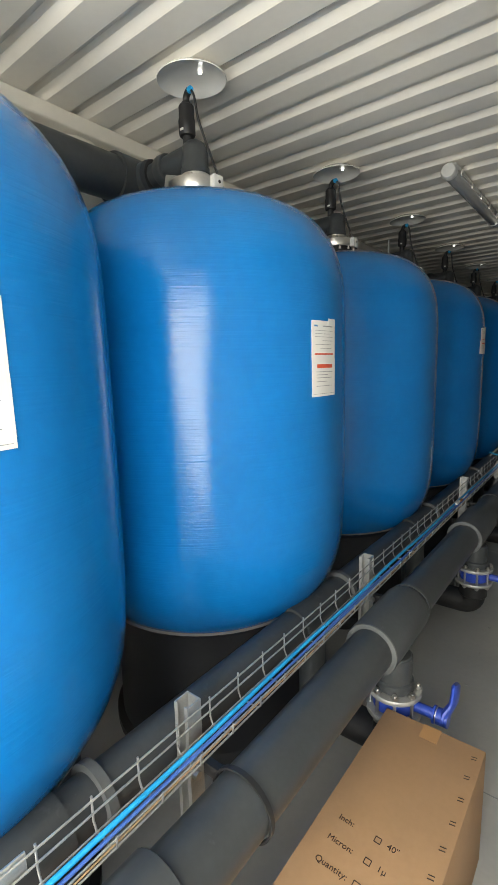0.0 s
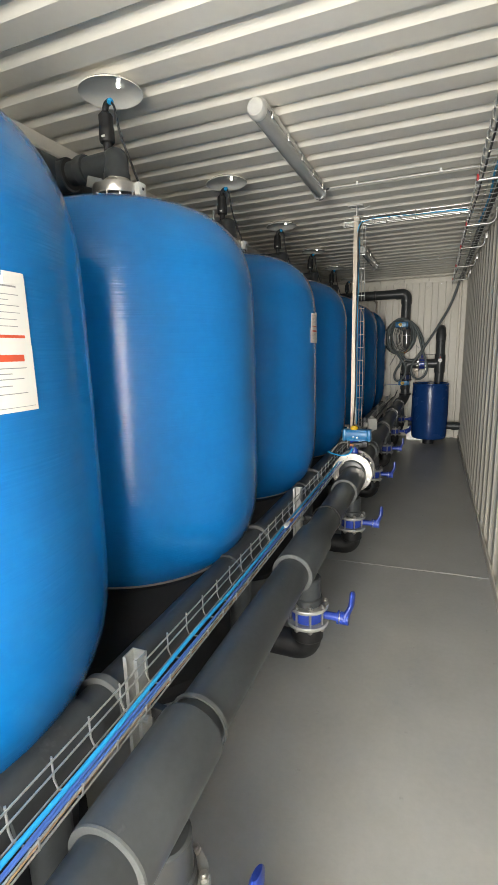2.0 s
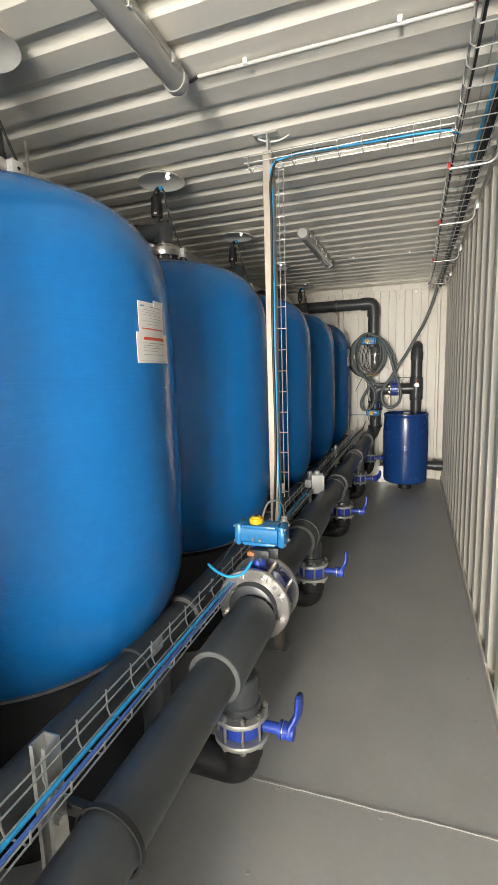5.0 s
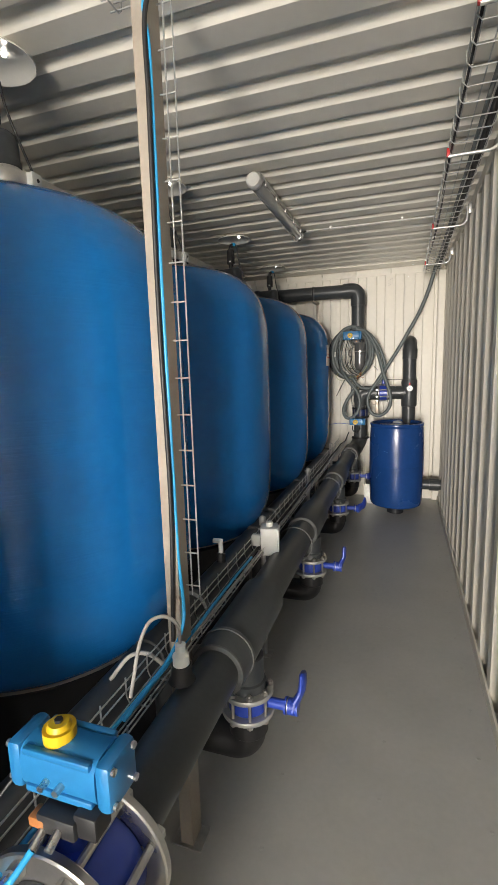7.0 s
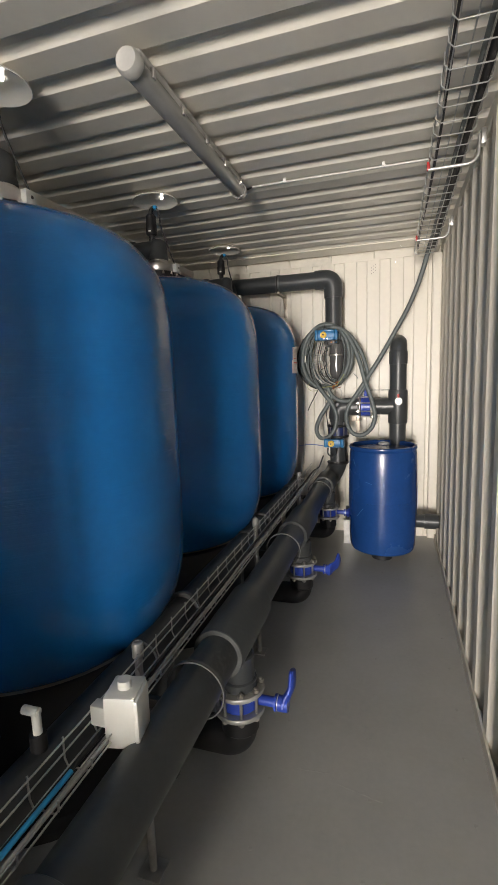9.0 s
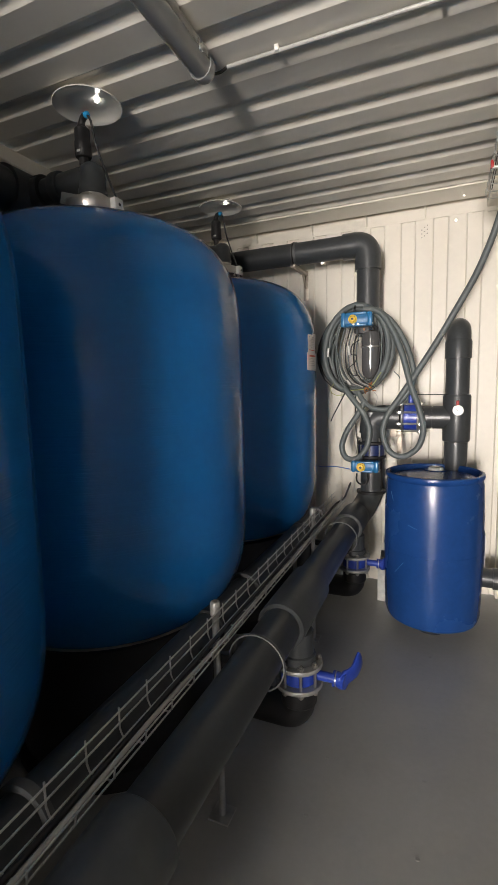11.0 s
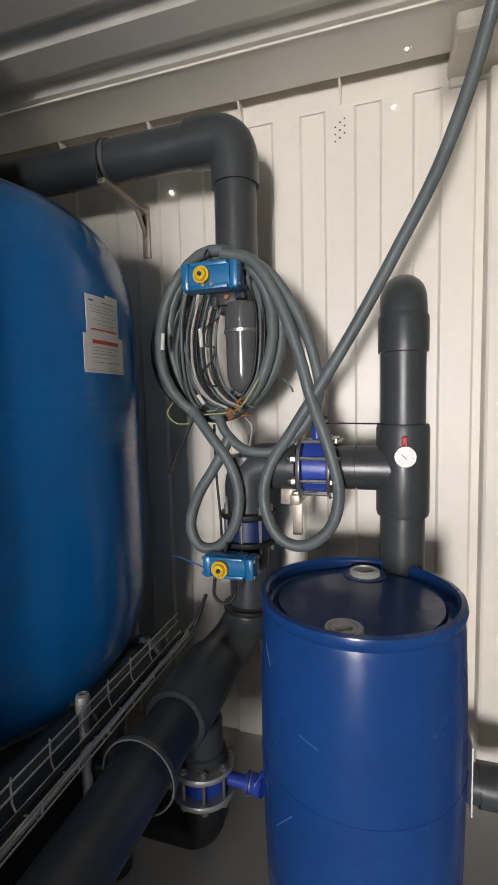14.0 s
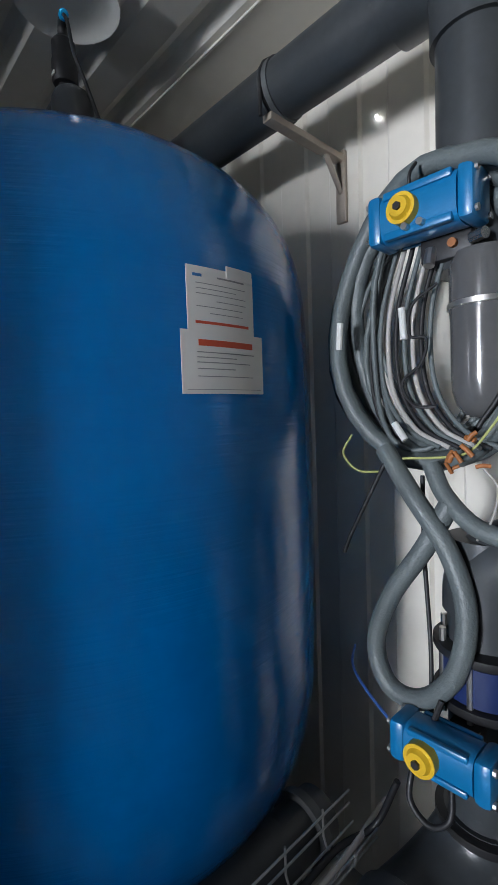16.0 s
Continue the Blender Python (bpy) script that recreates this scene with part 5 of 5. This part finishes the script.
for i in range(9):
    loop(rnd.uniform(0.11, 0.185), rnd.uniform(0.205, 0.262), rnd.uniform(8.56, 8.62), rnd.uniform(0.005, 0.009), rnd.choice((M_HOSE, M_CABLE_GREY, M_BLACK, M_HOSE)), CX + rnd.uniform(-0.02, 0.012), CZ + rnd.uniform(-0.02, 0.008), 0.02, "cable_loop", rnd.uniform(-0.02, 0.02))


loop(0.224, 0.255, 8.605, 0.011, M_BLACK, CX - 0.022, CZ - 0.01, 0.012, "cable_loop")
loop(0.214, 0.258, 8.615, 0.008, M_BLACK, CX - 0.020, CZ - 0.006, 0.012, "cable_loop")


def strand(name, pts, r, mat, label=""):
    return part(name, one(tube, spline(pts, 8), r, 10), mat, coil, label)


strand("hose", [(-0.557, 8.495, 1.856), (-0.462, 8.485, 1.823), (-0.388, 8.475, 1.717), (-0.329, 8.470, 1.568), (-0.282, 8.465, 1.399), (-0.234, 8.460, 1.261), (-0.207, 8.465, 1.133), (-0.234, 8.465, 1.027), (-0.313, 8.465, 0.969), (-0.393, 8.465, 0.996), (-0.435, 8.470, 1.102), (-0.414, 8.475, 1.208), (-0.345, 8.475, 1.314), (-0.255, 8.475, 1.452)], 0.0175, M_HOSE)
strand("hose", [(-0.255, 8.475, 1.452), (-0.144, 8.470, 1.632), (-0.043, 8.465, 1.812), (0.037, 8.460, 1.961), (0.095, 8.455, 2.099), (0.138, 8.440, 2.227), (0.175, 8.395, 2.368), (0.194, 8.265, 2.419), (0.178, 7.9, 2.352)], 0.0175, M_HOSE)
strand("hose", [(-0.472, 8.505, 1.838), (-0.387, 8.495, 1.759), (-0.313, 8.490, 1.632), (-0.273, 8.485, 1.505), (-0.266, 8.485, 1.420), (-0.313, 8.485, 1.325), (-0.398, 8.485, 1.256), (-0.493, 8.485, 1.256), (-0.557, 8.495, 1.303), (-0.588, 8.505, 1.356)], 0.0155, M_HOSE)
strand("hose", [(-0.673, 8.495, 1.383), (-0.610, 8.480, 1.303), (-0.547, 8.475, 1.218), (-0.515, 8.470, 1.123), (-0.531, 8.465, 1.017), (-0.589, 8.465, 0.948), (-0.653, 8.465, 0.948), (-0.682, 8.470, 1.017), (-0.653, 8.475, 1.112), (-0.594, 8.485, 1.208), (-0.551, 8.495, 1.293)], 0.0175, M_HOSE)
for i in range(7):
    x = -0.70 + 0.017 * i
    strand("cable", [(x + 0.02, 8.565, 1.76), (x - 0.01, 8.555, 1.63), (x, 8.545, 1.50), (x + 0.05, 8.535, 1.42), (x + 0.12, 8.525, 1.385)], 0.0045, (M_HOSE, M_CABLE_GREY, M_BLACK)[i % 3])
for i in range(5):
    x = -0.48 + 0.013 * i
    strand("cable", [(x - 0.01, 8.565, 1.80), (x + 0.01, 8.555, 1.66), (x, 8.545, 1.50), (x - 0.04, 8.535, 1.42)], 0.0045, (M_BLACK, M_HOSE)[i % 2])
strand("earth_wire", [(-0.737, 8.485, 1.409), (-0.758, 8.485, 1.372), (-0.726, 8.485, 1.340), (-0.674, 8.485, 1.340)], 0.0022, M_GREEN_YELLOW)
strand("earth_wire", [(-0.451, 8.495, 1.473), (-0.483, 8.485, 1.420), (-0.515, 8.485, 1.383), (-0.557, 8.485, 1.372), (-0.631, 8.485, 1.367)], 0.0021, M_GREEN_YELLOW)
strand("earth_wire", [(-0.493, 8.485, 1.356), (-0.472, 8.485, 1.325), (-0.483, 8.485, 1.272), (-0.504, 8.485, 1.240)], 0.0018, M_CABLE_GREY)
strand("loose_wire", [(-0.377, 8.495, 1.473), (-0.350, 8.495, 1.446), (-0.345, 8.495, 1.430)], 0.003, M_HOSE)
strand("cable_tie", [(-0.658, 8.480, 1.367), (-0.695, 8.475, 1.293), (-0.737, 8.475, 1.213), (-0.753, 8.475, 1.176)], 0.004, M_BLACK, "black cable tie tail")
strand("cable_tie", [(-0.615, 8.495, 1.822), (-0.613, 8.490, 1.854), (-0.609, 8.505, 1.877)], 0.003, M_BLACK)
strand("black_loop", [(-0.587, 8.535, 1.674), (-0.630, 8.525, 1.642), (-0.635, 8.525, 1.589), (-0.604, 8.525, 1.579), (-0.614, 8.525, 1.536), (-0.651, 8.525, 1.504), (-0.630, 8.525, 1.462), (-0.588, 8.530, 1.457)], 0.003, M_BLACK)
for p, q in (((-0.773, 8.505, 1.632), (-0.777, 8.505, 1.579)), ((-0.653, 8.530, 1.642), (-0.649, 8.530, 1.584)), ((-0.657, 8.505, 1.430), (-0.636, 8.505, 1.399))):
    part("cable_marker", one(rod, p, q, 0.0065, 10), M_WHITE, coil, "white cable marker")
for i in range(9):
    c = Vector((-0.515 + rnd.uniform(-0.028, 0.028), 8.478 + rnd.uniform(-0.008, 0.008), 1.385 + rnd.uniform(-0.035, 0.03)))
    d = Vector((rnd.uniform(-1, 1), rnd.uniform(-0.4, 0.2), rnd.uniform(-1, 1))).normalized() * rnd.uniform(0.007, 0.013)
    bm = bmesh.new()
    tube(bm, [c - d, c + Vector((0, -0.002, 0.002)), c + d], rnd.uniform(0.003, 0.0045), 8)
    part("splice", bm, M_COPPER, coil, "orange-brown taped wire splice")
tie = tagged(part("tie_wire", one(tube, [(-0.313, 8.495, 1.335), (-0.207, 8.535, 1.333), (EX - 0.05, EY - 0.05, 1.332)], 0.0025, 8), M_BLACK), "thin black wire tied to the riser", "wire")
cable("black_cable", [(-0.604, 8.505, 1.335), (-0.607, 8.515, 1.187), (-0.590, 8.500, 1.028), (-0.572, 8.462, 0.925)], 0.004, M_BLACK, "black lead hanging down to the actuator")
cable("black_cable", [(-0.612, 8.44, 0.880), (-0.736, 8.515, 0.880), (-0.838, 8.615, 0.856), (-0.899, 8.715, 0.843)], 0.003, M_CABLE_BLUE, "thin blue air tube across the wall")
